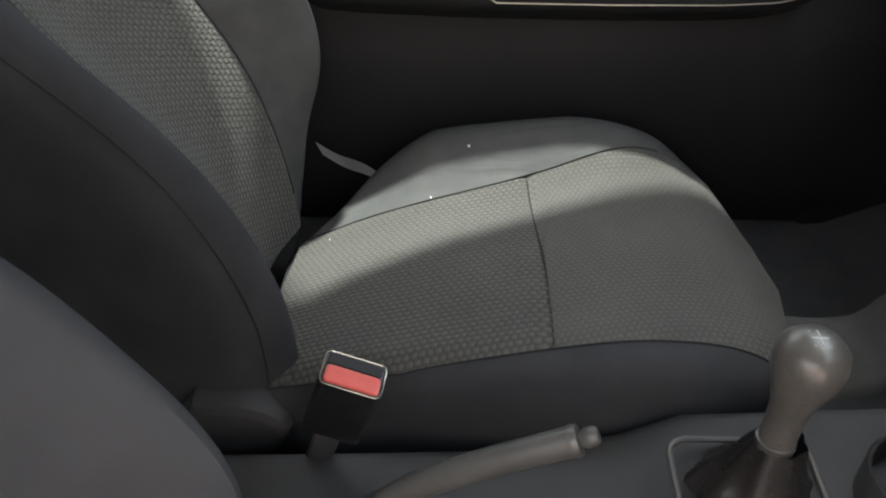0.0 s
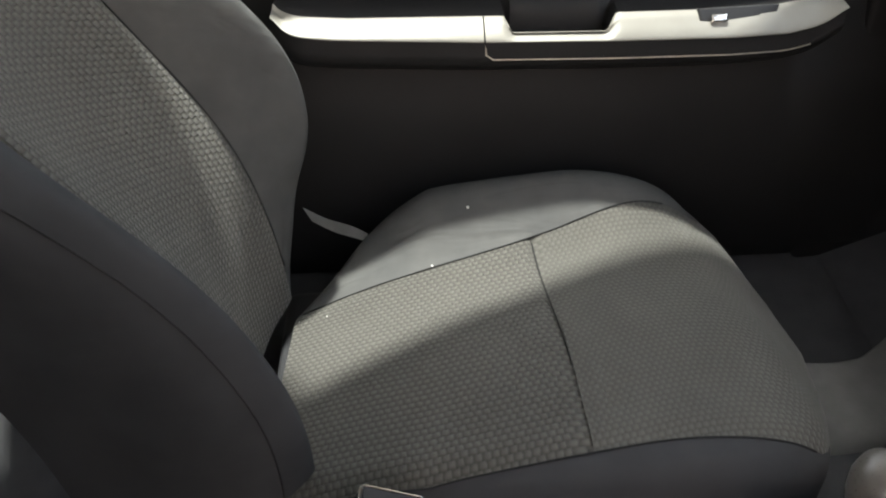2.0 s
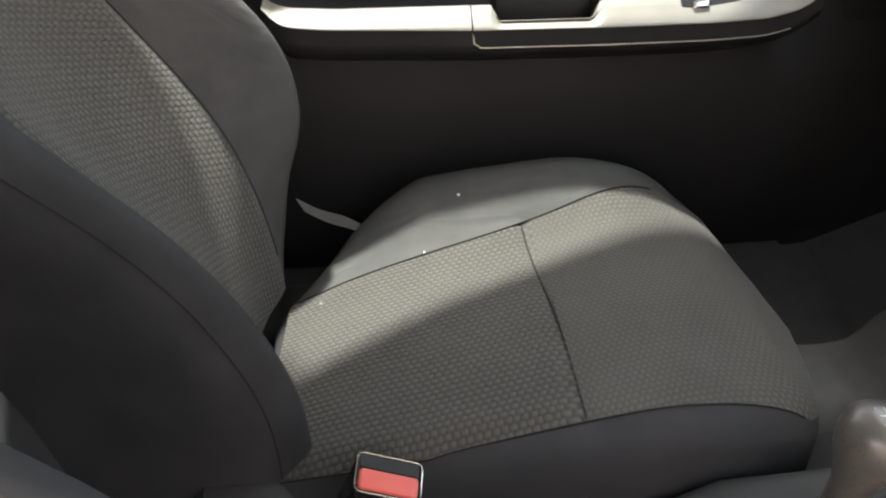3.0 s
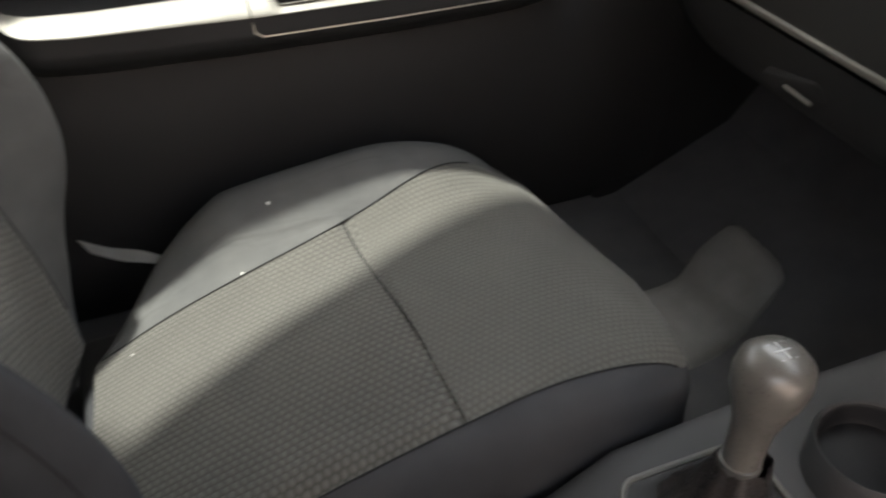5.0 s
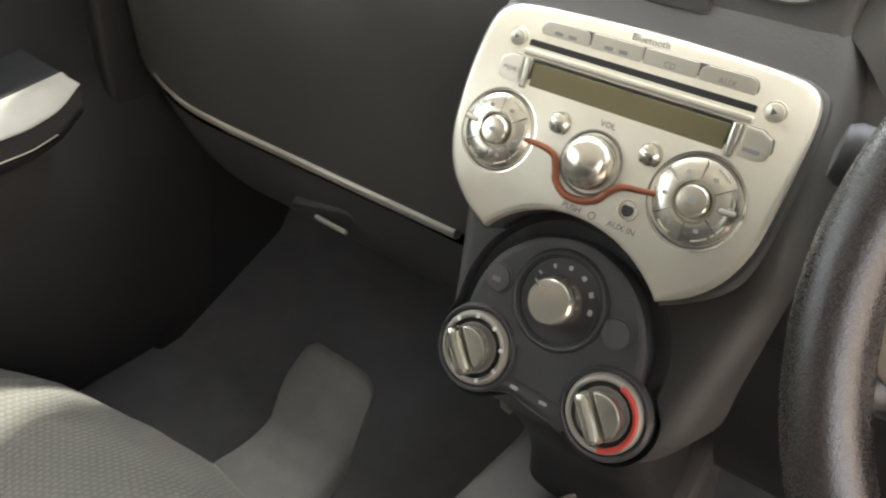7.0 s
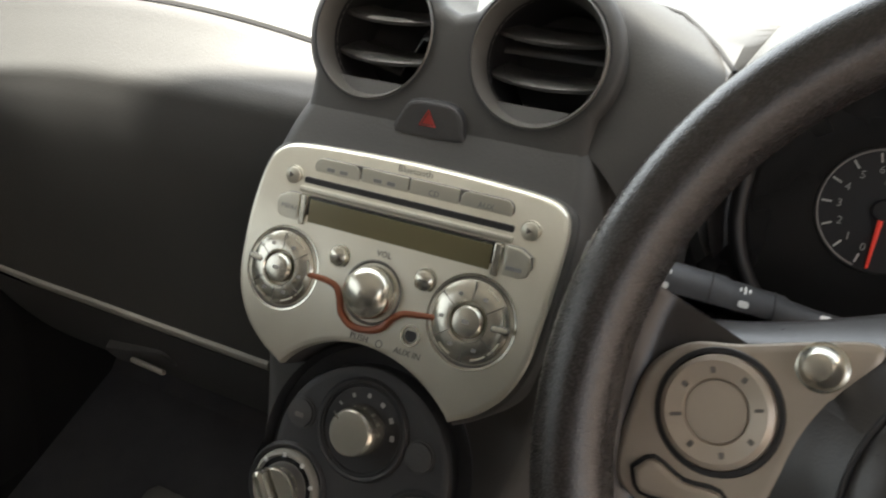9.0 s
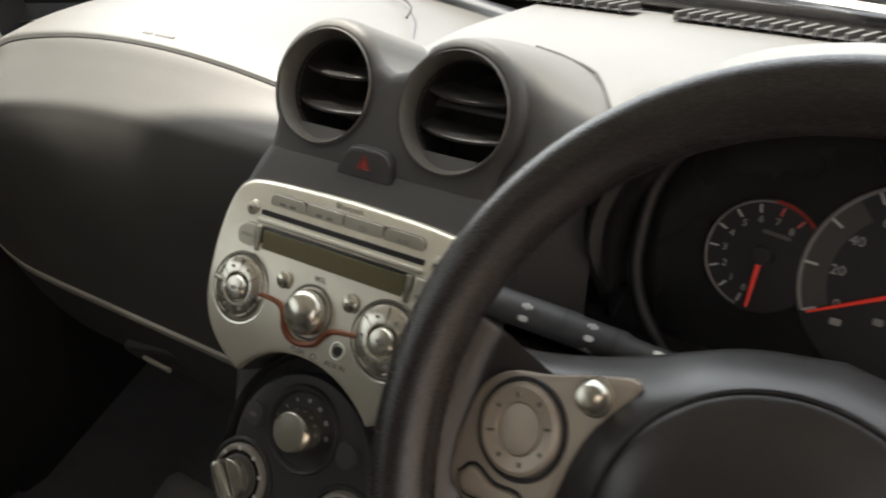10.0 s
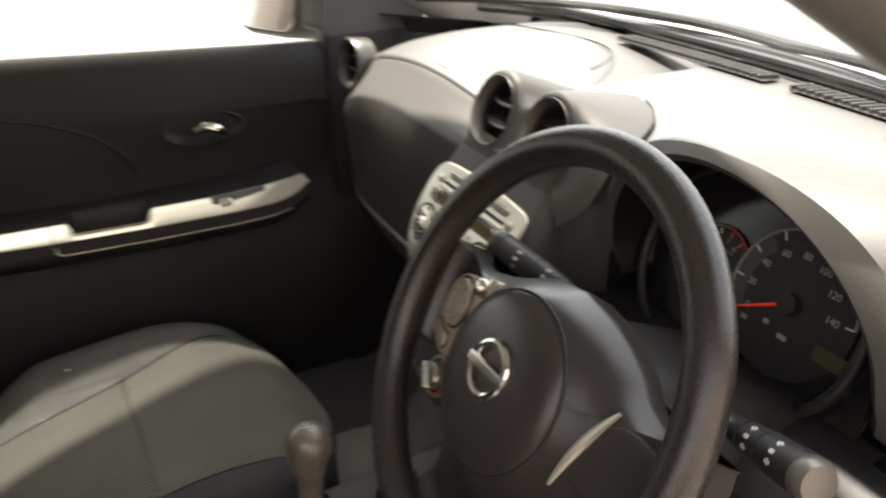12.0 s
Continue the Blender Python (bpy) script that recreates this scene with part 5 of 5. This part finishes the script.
    part("ring_groove", lathe([(0.0232, 0.0004), (0.0228, 0.0012), (0.0210, 0.0012), (0.0206, -0.001)], 40, at(0.124, -0.0050) @ Matrix.Scale(1.1, 4)), RUBBER, sp)
    part("ring", lathe([(0.0206, 0.0), (0.0202, 0.0030), (0.0182, 0.0042), (0.0120, 0.0030), (0.0112, 0.0016), (0.0108, 0.0026), (0, 0.0034)], 40, at(0.124, -0.0050) @ Matrix.Scale(1.1, 4)), SILVERWARM, sp, "round four way switch")
    for k in range(8):
        q = at(0.124, -0.0050, 0.0044) @ pose(0, 0, 0, 0, 0, 20 + 45 * k) @ pose(0.0165, 0, 0)
        part("mark", slab(rrect(0.0048 if k % 4 == 0 else 0.0026, 0.0014 if k % 4 == 0 else 0.0020, 0.0003, 1), 0.0008, 0.0001, q), MARKDARK, sp)
    part("button", lathe([(0.0098, -0.001), (0.0095, 0.0005), (0.0082, 0.001), (0.0078, 0.006), (0.005, 0.0092), (0, 0.0100)], 28, at(0.092, 0.0225)), SATIN, sp, "domed silver button")
    rk = catmull([(-0.020, 0.0, 0), (-0.014, 0.0072, 0), (0, 0.0045, 0), (0.014, 0.0072, 0), (0.020, 0, 0), (0.014, -0.0072, 0), (0, -0.0045, 0), (-0.014, -0.0072, 0), (-0.020, 0, 0)], 3)[:0:-1]
    part("rocker_groove", slab(offset([Vector((p.x, p.y)) for p in rk], -0.0016), 0.004, 0.0005, at(0.131, -0.0400, 0.0012) @ pose(0, 0, 0, 0, 0, -8)), RUBBER, sp)
    part("rocker", slab([Vector((p.x, p.y)) for p in rk], 0.006, 0.002, at(0.131, -0.0400, 0.0040) @ pose(0, 0, 0, 0, 0, -8)), SILVERWARM, sp, "silver rocker switch")
    blank = catmull([(0.156, -0.024, 0), (0.151, 0.002, 0), (0.138, 0.010, 0), (0.112, 0.014, 0), (0.097, 0.004, 0), (0.090, -0.025, 0), (0.094, -0.044, 0), (0.120, -0.047, 0), (0.150, -0.036, 0), (0.156, -0.024, 0)], 4)[:-1]
    part("spoke_blank", slab(blank, 0.010, 0.004, None, lambda q: Vector((q.x, q.y, q.z + hub_height(Vector((q.x, q.y, 0))).z + 0.003))), HUBSKIN, ob, "plain charcoal spoke insert")
    line = catmull([(0.102, 0.020, 0), (0.095, 0.0, 0), (0.089, -0.025, 0), (0.083, -0.052, 0)], 5)
    part("spoke_accent", tube([Vector((p.x, p.y, hub_height(Vector((p.x, p.y, 0))).z + 0.0045)) for p in line], [0.0015 + 0.0028 * math.sin(math.pi * k / 15) for k in range(16)], 8), SILVER, ob, "satin silver spoke accent")
    return ob


def column():
    ob = thing("steering_column", None, "black steering column shroud with two stalks", "steering column")
    ax = Vector((0, math.cos(radians(30)), -math.sin(radians(30))))
    base = Vector((0.352, 0.530, 0.860))
    rows = []
    for k, (w, h, d) in enumerate(((0.040, 0.034, 0.0), (0.056, 0.046, 0.02), (0.064, 0.054, 0.08), (0.072, 0.062, 0.18), (0.078, 0.066, 0.30))):
        c = base + ax * d
        up = Vector((0, 0.5, 0.866))
        rows.append([c + Vector((p.x, 0, 0)) + up * p.y for p in rrect(2 * w, 2 * h, 0.022, 6)])
    part("shroud", loft(rows, closed=True, caps=True), RUBBER, ob, "black two piece shroud")
    for s in (-1, 1):
        a, b = (Vector((0.412, 0.640, 0.836)), Vector((0.535, 0.612, 0.871))) if s > 0 else (Vector((0.300, 0.635, 0.850)), Vector((0.142, 0.606, 0.870)))
        d = (b - a).normalized()
        st = part("light_stalk" if s < 0 else "wiper_stalk", tube([a, lerp(a, b, 0.35), lerp(a, b, 0.42), lerp(a, b, 0.44), lerp(a, b, 0.60), lerp(a, b, 0.62), lerp(a, b, 0.95), b], [0.0085, 0.0100, 0.0110, 0.0125, 0.0135, 0.0145, 0.0155, 0.0140], 18), RUBBER, ob, "black control stalk")
        part("end_cap", lathe([(0.0146, -0.006), (0.0158, -0.004), (0.0162, 0.004), (0.0135, 0.009), (0, 0.0105)], 24, frame_of(b, (0, 0, 1), d)), SATINDARK if s > 0 else RUBBER, st, "rounded stalk end cap")
        view = Vector((0.0, -0.75, 0.66))
        side = d.cross(view).normalized()
        up = side.cross(d).normalized()
        spot = lambda f, a, r: lerp(a0, b0, f) + (up * math.cos(radians(a)) + side * math.sin(radians(a))) * r
        a0, b0 = a, b
        for f, r in ((0.47, 0.0131), (0.66, 0.0150)):
            part("ring_print", tube([spot(f, q, r) for q in range(-70, 71, 10)], 0.0004, 5), THREAD, st)
        for f, r, spots in ((0.32, 0.0099, (-15, 30)), (0.56, 0.0134, (-35, 0, 35)), (0.80, 0.0152, (-35, -5, 25))):
            for j, q in enumerate(spots):
                n = spot(f, q, 1) - lerp(a, b, f)
                m = frame_of(spot(f, q, r + 0.0003), d, n)
                if j % 2:
                    part("mark", slab(rrect(0.0052, 0.0034, 0.0012, 2), 0.0008, 0.0001, m), MARK, st)
                else:
                    for w in (-0.0022, 0.0, 0.0022):
                        part("mark", slab(rrect(0.0009, 0.0050 - abs(w), 0.0003, 1), 0.0008, 0.0001, m @ pose(w, 0, 0)), MARK, st)
    part("ignition_lock", lathe([(0.020, -0.02), (0.020, 0.004), (0.016, 0.008), (0, 0.008)], 28, frame_of((0.437, 0.600, 0.800), (0, 0, 1), (0.55, -0.8, 0.2))), SATINDARK, ob, "grey ignition lock")
    return ob


def binnacle():
    ob = thing("instrument_cluster", None, "hooded instrument cluster with round dials and red needles", "instrument cluster")
    # hood: an arch that opens towards the driver
    arch = lambda a, w, h, c=0.332: (c + w * math.cos(a), 0.872 + h * math.sin(a))
    rows = []
    for (w, h, y, c, e) in ((0.27, 0.070, 1.00, 0.41, 0.6), (0.258, 0.100, 0.93, 0.41, 0.62), (0.246, 0.128, 0.86, 0.405, 0.65), (0.230, 0.144, 0.79, 0.390, 0.70), (0.207, 0.147, 0.73, 0.366, 0.78), (0.184, 0.143, 0.690, 0.346, 0.85), (0.166, 0.134, 0.682, 0.334, 1), (0.158, 0.126, 0.690, 0.332, 1)):
        r = []
        for k in range(41):
            a = math.pi * (-0.10 + 1.20 * k / 40)
            x, z = c + w * math.copysign(abs(math.cos(a)) ** e, math.cos(a)), 0.872 + h * math.copysign(abs(math.sin(a)) ** e, math.sin(a))
            r.append(Vector((x, y + 0.05 * max(0, -math.sin(a)) - 0.018 * math.sin(a) + 0.03, z)))
        rows.append(r)
    part("hood", loft(rows), PAD, ob, "charcoal padded hood")
    inner = []
    for (w, h, y) in ((0.158, 0.126, 0.690), (0.153, 0.119, 0.72), (0.144, 0.108, 0.78)):
        inner.append([Vector((arch(math.pi * (-0.10 + 1.20 * k / 40), w, h)[0], y + 0.03 - 0.018 * math.sin(math.pi * (-0.10 + 1.20 * k / 40)), arch(math.pi * (-0.10 + 1.20 * k / 40), w, h)[1])) for k in range(41)])
    part("hood_lining", loft(inner), GLOSS, ob, "glossy black inner hood")
    F = frame_of((0.318, 0.775, 0.868), (1, 0, 0), (0, -0.94, 0.34))
    part("gauge_face", slab(rrect(0.30, 0.22, 0.05, 8), 0.01, 0.002, F), GLOSS, ob, "black gauge face")
    part("lower_shelf", loft([[Vector((x, y, z)) for x in (0.15, 0.25, 0.35, 0.45, 0.49)] for y, z in ((0.76, 0.80), (0.72, 0.795), (0.68, 0.785), (0.66, 0.76), (0.67, 0.70))]), RUBBER, ob, "black shelf under the gauges")
    part("cluster_bezel", tube([F @ Vector((p.x, p.y, 0.016)) for p in rrect(0.262, 0.190, 0.085, 10)], 0.0055, 10, closed=True), DIALBLACK, ob, "matt black rim round the gauges")
    for cx, cy, r, hi, step, big, start, sweep, needle, nm in ((-0.0490, 0.000, 0.0395, 8, 1, 0.0070, 256, 202, 268, "rev_counter"), (0.0440, 0.001, 0.0690, 140, 20, 0.0095, 206, 200, 207.5, "speedometer")):
        G = F @ Matrix.Translation((cx, cy, 0.0015))
        g = part(nm, slab(disc(r, 48), 0.003, 0.0008, G, None, 0.0005), DIALBLACK, ob, "black round dial")
        a0, a1 = start, start - sweep
        arc = [G @ Vector(((r - 0.002) * math.cos(radians(lerp(a0, a1, k / 48))), (r - 0.002) * math.sin(radians(lerp(a0, a1, k / 48))), 0.001)) for k in range(49)]
        part("scale_arc", tube(arc, 0.0008 if r < 0.05 else 0.0014, 6), DIALGREY, g)
        if nm == "speedometer":
            band = [[G @ Vector((q * math.cos(radians(a0 - 75 * k / 20)), q * math.sin(radians(a0 - 75 * k / 20)), 0.0007)) for k in range(21)] for q in (r - 0.019, r - 0.003)]
            part("scale_band", loft(band), DIALBAND, g, "dark grey band beside the scale")
        n = int(hi / step)
        for k in range(n + 1):
            a = radians(lerp(a0, a1, k / n))
            part("tick", slab(rrect(0.0012 if r < 0.05 else 0.0016, 0.006 if r < 0.05 else 0.009, 0.0003, 1), 0.001, 0.0001, G @ pose((r - 0.007) * math.cos(a), (r - 0.007) * math.sin(a), 0.0015, 0, 0, math.degrees(a) - 90)), MARK if not (nm == "rev_counter" and k >= 7) else RED, g)
            q = r - (0.0145 if r < 0.05 else 0.0240)
            writing(str(k * step), big, G @ pose(q * math.cos(a), q * math.sin(a), 0.0016), NUMERAL, g, "numeral")
        if nm == "rev_counter":
            red = [G @ Vector(((r - 0.0012) * math.cos(radians(lerp(a0, a1, k / 80))), (r - 0.0012) * math.sin(radians(lerp(a0, a1, k / 80))), 0.0016)) for k in range(66, 85)]
            part("red_zone", tube(red, 0.0013, 6), REDDIM, g, "dull red line over the highest speeds")
            part("print", slab(rrect(0.019, 0.0026, 0.0006, 1), 0.0008, 0.0001, G @ pose(0.006, 0.016, 0.0013, 0, 0, -6)), MARKDARK, g)
        a = radians(needle)
        part("needle", tube([G @ Vector((r * f * math.cos(a), r * f * math.sin(a), 0.004)) for f in (0.12, 0.5, 0.92)], [0.0016, 0.0013, 0.0008], 8), NEEDLE, g, "red needle")
        part("boss", lathe([(0.011 if r > 0.05 else 0.007, 0), (0.010 if r > 0.05 else 0.006, 0.006), (0, 0.007)], 24, G), DIALBLACK, g)
    for x, y, w in ((0.006, -0.0300, 0.007), (0.030, -0.0230, 0.006), (0.051, -0.0285, 0.010)):
        part("symbol", slab(rrect(w, 0.0045, 0.001, 2), 0.001, 0.0001, F @ pose(x, y, 0.0042)), MARKGREY, ob, "small printed warning symbol")
    part("message_display", slab(rrect(0.040, 0.015, 0.002, 2), 0.002, 0.0003, F @ pose(0.105, -0.024, 0.004, 0, 0, 0)), LCDDIM, ob, "unlit message display")
    return ob


# ---- between the seats ----
def console():
    ob = thing("centre_console", None, "black plastic console with cup holders", "console")
    rows = []
    for y, w, z in ((-0.30, 0.075, 0.37), (0.0, 0.080, 0.375), (0.20, 0.085, 0.38), (0.30, 0.095, 0.395), (0.36, 0.10, 0.42), (0.50, 0.10, 0.43), (0.56, 0.095, 0.44), (0.70, 0.085, 0.455), (0.80, 0.08, 0.50)):
        h = catmull([(-w - 0.02, y, 0.2), (-w - 0.004, y, z - 0.05), (-w + 0.002, y, z - 0.012), (-w + 0.014, y, z), (0, y, z)], 4)
        rows.append([p + Vector((0.006, 0, 0)) for p in h + [Vector((-p.x, p.y, p.z)) for p in reversed(h[:-1])]])
    part("body", loft(rows), PLASTIC, ob, "black console body")
    for x, y, z in ((0.018, 0.540, 0.452), (0.048, 0.632, 0.458)):
        m = Matrix.Translation((x, y, z))
        cup = part("cup_holder", lathe([(0.052, -0.03), (0.051, 0.012), (0.0485, 0.0165), (0.0465, 0.015), (0.0455, 0.008)], 36, m), PLASTIC, ob, "black cup holder ring")
        part("well", lathe([(0.0456, 0.012), (0.0445, -0.004), (0.043, -0.0075), (0, -0.0075)], 36, m), DIALBLACK, cup, "matt black well")
    return ob


def gear_lever():
    ob = thing("gear_lever", Matrix.Translation((0.006, 0.40, 0.43)), "worn grey gear lever with a rounded knob and collar", "gear lever")
    tip = Vector((0.0, 0.013, 0.158))
    ax = Vector((0, 0.06, 1)).normalized()
    m = frame_of(tip, (1, 0, 0), ax)
    part("knob", lathe([(0.0150, -0.088), (0.0152, -0.07), (0.0160, -0.048), (0.0205, -0.030), (0.0268, -0.010), (0.0285, 0.004), (0.0265, 0.016), (0.019, 0.0245), (0.009, 0.0275), (0, 0.028)], 40, m), KNOBSKIN, ob, "worn grey plastic gear knob")
    mk = Matrix.Translation((0, 0, 0)) @ m
    for x in (-0.008, 0, 0.008):
        part("shift_mark", slab(rrect(0.0011, 0.013, 0.0004, 1), 0.0006, 0.0001, mk @ pose(x, 0, 0.0282 - 14 * x * x)), MARK, ob)
    part("shift_mark", slab(rrect(0.017, 0.0011, 0.0004, 1), 0.0006, 0.0001, mk @ pose(0, 0, 0.0283)), MARK, ob)
    part("collar", lathe([(0.0145, -0.096), (0.0165, -0.095), (0.0170, -0.091), (0.0165, -0.087), (0.0145, -0.086)], 32, m), SATINDARK, ob, "thin metal collar")
    rows = []
    for k, (r, h) in enumerate(((0.046, 0.0), (0.042, 0.010), (0.034, 0.022), (0.028, 0.036), (0.0225, 0.054), (0.0185, 0.068))):
        rows.append([Vector((r * (1 + 0.08 * math.cos(7 * a + k)) * math.cos(a), r * 1.15 * (1 + 0.08 * math.cos(7 * a + k)) * math.sin(a) + 0.012 * h / 0.07, h)) for a in [2 * math.pi * j / 40 for j in range(40)]])
    part("boot", loft(rows, closed=True), LEATHER, ob, "folded black gaiter")
    part("boot_frame", tube([Vector((p.x, p.y, 0.002)) for p in rrect(0.108, 0.128, 0.020, 6)], 0.0032, 8, closed=True), SATINDARK, ob, "thin grey gaiter frame")
    return ob


def handbrake():
    ob = thing("handbrake", Matrix.Translation((0.03, 0.0, 0.40)), "grey handbrake lever with release button", "handbrake")
    a, b = Vector((0, 0.02, -0.02)), Vector((0, 0.238, 0.122))
    pts = catmull([a, (0, 0.10, 0.052), (0, 0.17, 0.092), b], 6)
    part("grip", tube(pts, [0.0115 + 0.002 * min(1, k / 6) for k in range(len(pts))], 18, flat=0.9, up=(1, 0, 0)), LEVER_AND_SHADE, ob, "grey plastic grip")
    d = (b - Vector((0, 0.17, 0.092))).normalized()
    m = frame_of(b, (1, 0, 0), d)
    part("button_sleeve", lathe([(0.0132, -0.004), (0.0136, -0.001), (0.0130, 0.004), (0.009, 0.005), (0, 0.005)], 28, m), SATINDARK, ob)
    part("release_button", lathe([(0.0062, 0.0), (0.0062, 0.006), (0.0084, 0.009), (0.0084, 0.016), (0.0065, 0.020), (0, 0.021)], 24, m), LEVER_AND_SHADE, ob, "grey release button")
    part("gaiter", slab(rrect(0.06, 0.16, 0.02), 0.02, 0.008, Matrix.Translation((0, 0.03, -0.012))), LEATHER, ob)
    return ob


def buckle():
    ax = Vector((0.15, 0.33, 0.93)).normalized()
    m = frame_of((-0.0455, 0.0500, 0.5150), (0.05, 0.93, -0.355), ax)
    ob = thing("belt_buckle", m, "black seat belt buckle with red release button", "belt buckle")
    part("case", slab(rrect(0.057, 0.036, 0.006), 0.085, 0.004), GLOSS, ob, "black buckle case")
    part("release_button", slab(rrect(0.051, 0.0185, 0.004), 0.006, 0.0025, pose(0, -0.0065, 0.0026)), RED, ob, "red release button")
    part("latch_slot", slab(rrect(0.050, 0.0115, 0.002, 2), 0.004, 0.0005, pose(0, 0.0098, 0.0008)), RUBBER, ob)
    part("rim", tube([Vector((p.x, p.y, -0.0005)) for p in rrect(0.0565, 0.0355, 0.006)], 0.0007, 6, closed=True), SATIN, ob, "thin bright edge")
    part("stem", slab(rrect(0.026, 0.012, 0.004), 0.12, 0.002, pose(0, 0, -0.083)), PLASTIC, ob, "black buckle stem")
    return ob


def belt_tab():
    ob = thing("seat_belt", None, "grey seat belt webbing beside the passenger seat", "seat belt")
    pts = catmull([(-0.575, -0.075, 0.428), (-0.578, -0.045, 0.405), (-0.575, -0.01, 0.392), (-0.57, 0.02, 0.375)], 6)
    rows = [[p + Vector((0.006 * s, 0.006 * s, -0.008 * s)) for s in (-1, -0.5, 0, 0.5, 1)] for p in pts]
    bm = loft(rows)
    bmesh.ops.solidify(bm, geom=bm.faces[:], thickness=0.0015)
    part("webbing", bm, BELT, ob)
    return ob


def floor_mat():
    """A thick cloth mat that climbs the toe board, its tunnel side rolled down."""
    ob = thing("floor_mat", None, "thick grey cloth mat on the footwell carpet", "floor mat")
    edge = [(0.40, -0.455, -0.330), (0.50, -0.455, -0.330), (0.60, -0.457, -0.332), (0.65, -0.453, -0.336), (0.70, -0.460, -0.346), (0.73, -0.478, -0.356), (0.763, -0.496, -0.370), (0.80, -0.502, -0.385), (0.822, -0.503, -0.397), (0.832, -0.500, -0.408)]
    rows = []
    for y, x0, x1 in [tuple(p) for p in catmull(edge, 3)]:
        z = max(0.204, 0.205 + 0.452 * (y - 0.74)) + 0.016 - 0.010 * max(0, (y - 0.815) / 0.017)
        rows.append([Vector((x0 + 0.001, y, z - 0.030)), Vector((x0, y, z - 0.003)), Vector((x0 + 0.004, y, z))] + [Vector((lerp(x0 + 0.02, x1 - 0.01, k / 5), y, z + 0.001 * math.sin(40 * y + 3 * k))) for k in range(6)] + [Vector((x1 + 0.006, y, z - 0.003)), Vector((x1 + 0.020, y, z - 0.010)), Vector((x1 + 0.030, y, z - 0.030))])
    rows.append([Vector((p.x, p.y + 0.006, p.z - 0.03)) for p in rows[-1]])
    part("mat_surface", loft(rows), MATCLOTH, ob)
    return ob


def outside():
    bm = loft([[(x, y, -0.32) for x in (-400, -20, 0, 20, 400)] for y in (-400, -20, 0, 20, 400)])
    tagged(part("ground", bm, CONCRETE), "pale concrete yard around the car", "ground", kind="structure")
    # added, never in view: walls and roof slabs that cut skylight and bounce brown
    for name, bm, words in (
            ("bounce_wall_right", box(2.30, 2.55, -7, 4.5, -0.32, 2.20, 0.02), "unseen red brown wall added to bounce warm light"),
            ("blocker_wall_back", box(-2.4, 2.55, -7.3, -7.0, -0.32, 2.75, 0.02), "unseen red brown wall added behind the car to block light"),
            ("blocker_wall_left", box(-2.6, -2.4, -7.3, -3.0, -0.32, 2.75, 0.02), "unseen red brown wall added behind the passenger side to block light")):
        tagged(part(name, bm, WALLPAINT), words, "wall", kind="structure")
    bm = box(-0.90, 1.70, -7.3, -0.25, 2.76, 2.90, 0.02)
    tagged(part("ceiling_blocker", bm, WALLPAINT), "unseen roof slab added to block the sky", "ceiling", kind="structure")
    bm = box(-2.65, -0.91, -7.3, -1.10, 2.76, 2.90, 0.02)
    tagged(part("ceiling_blocker_rear", bm, WALLPAINT), "unseen roof slab added to block the sky", "ceiling", kind="structure")


CRUMBS = [(-0.552, 0.144, 0.0034), (-0.479, 0.093, 0.0019), (-0.435, -0.045, 0.0014)]


def crumb(x, y, s):
    lo, hi = -smooth_at(OUTER, y, 0.012), smooth_at(INNER, y, 0.012)
    z = cushion_height(x + 0.37, y, lo, hi) + (0.0045 if x > -0.48 else 0.0005)
    bm = bmesh.new()
    bmesh.ops.create_icosphere(bm, subdivisions=1, radius=s)
    for v in bm.verts:
        v.co = Vector((v.co.x * 1.5, v.co.y * 0.8, v.co.z * 0.5)) * (0.8 + 0.4 * noise.noise(v.co * 900))
    ob = part("crumb", bm, CRUMB)
    ob.location = (x, y, z)
    tagged(ob, "tiny white crumb lying on the seat cloth", "crumb", "crumbs on the seat")


shell()
windscreen()
nose()
passenger = seat("passenger_seat", Matrix.Translation((-0.37, 0, 0)), "grey ribbed cloth passenger seat with plain bolsters")
driver = seat("driver_seat", Matrix.Translation((0.388, 0.044, 0)), "grey cloth driver seat with plain bolsters", 0.32)
dash = dashboard()
stack_body(dash)
lower_stack(dash)
radio(dash)
climate(dash)
vents(dash)
door()
door_mirror()
side_vent()
steering_wheel()
column()
binnacle()
console()
gear_lever()
handbrake()
buckle()
belt_tab()
floor_mat()
outside()
for spot in CRUMBS:
    crumb(*spot)
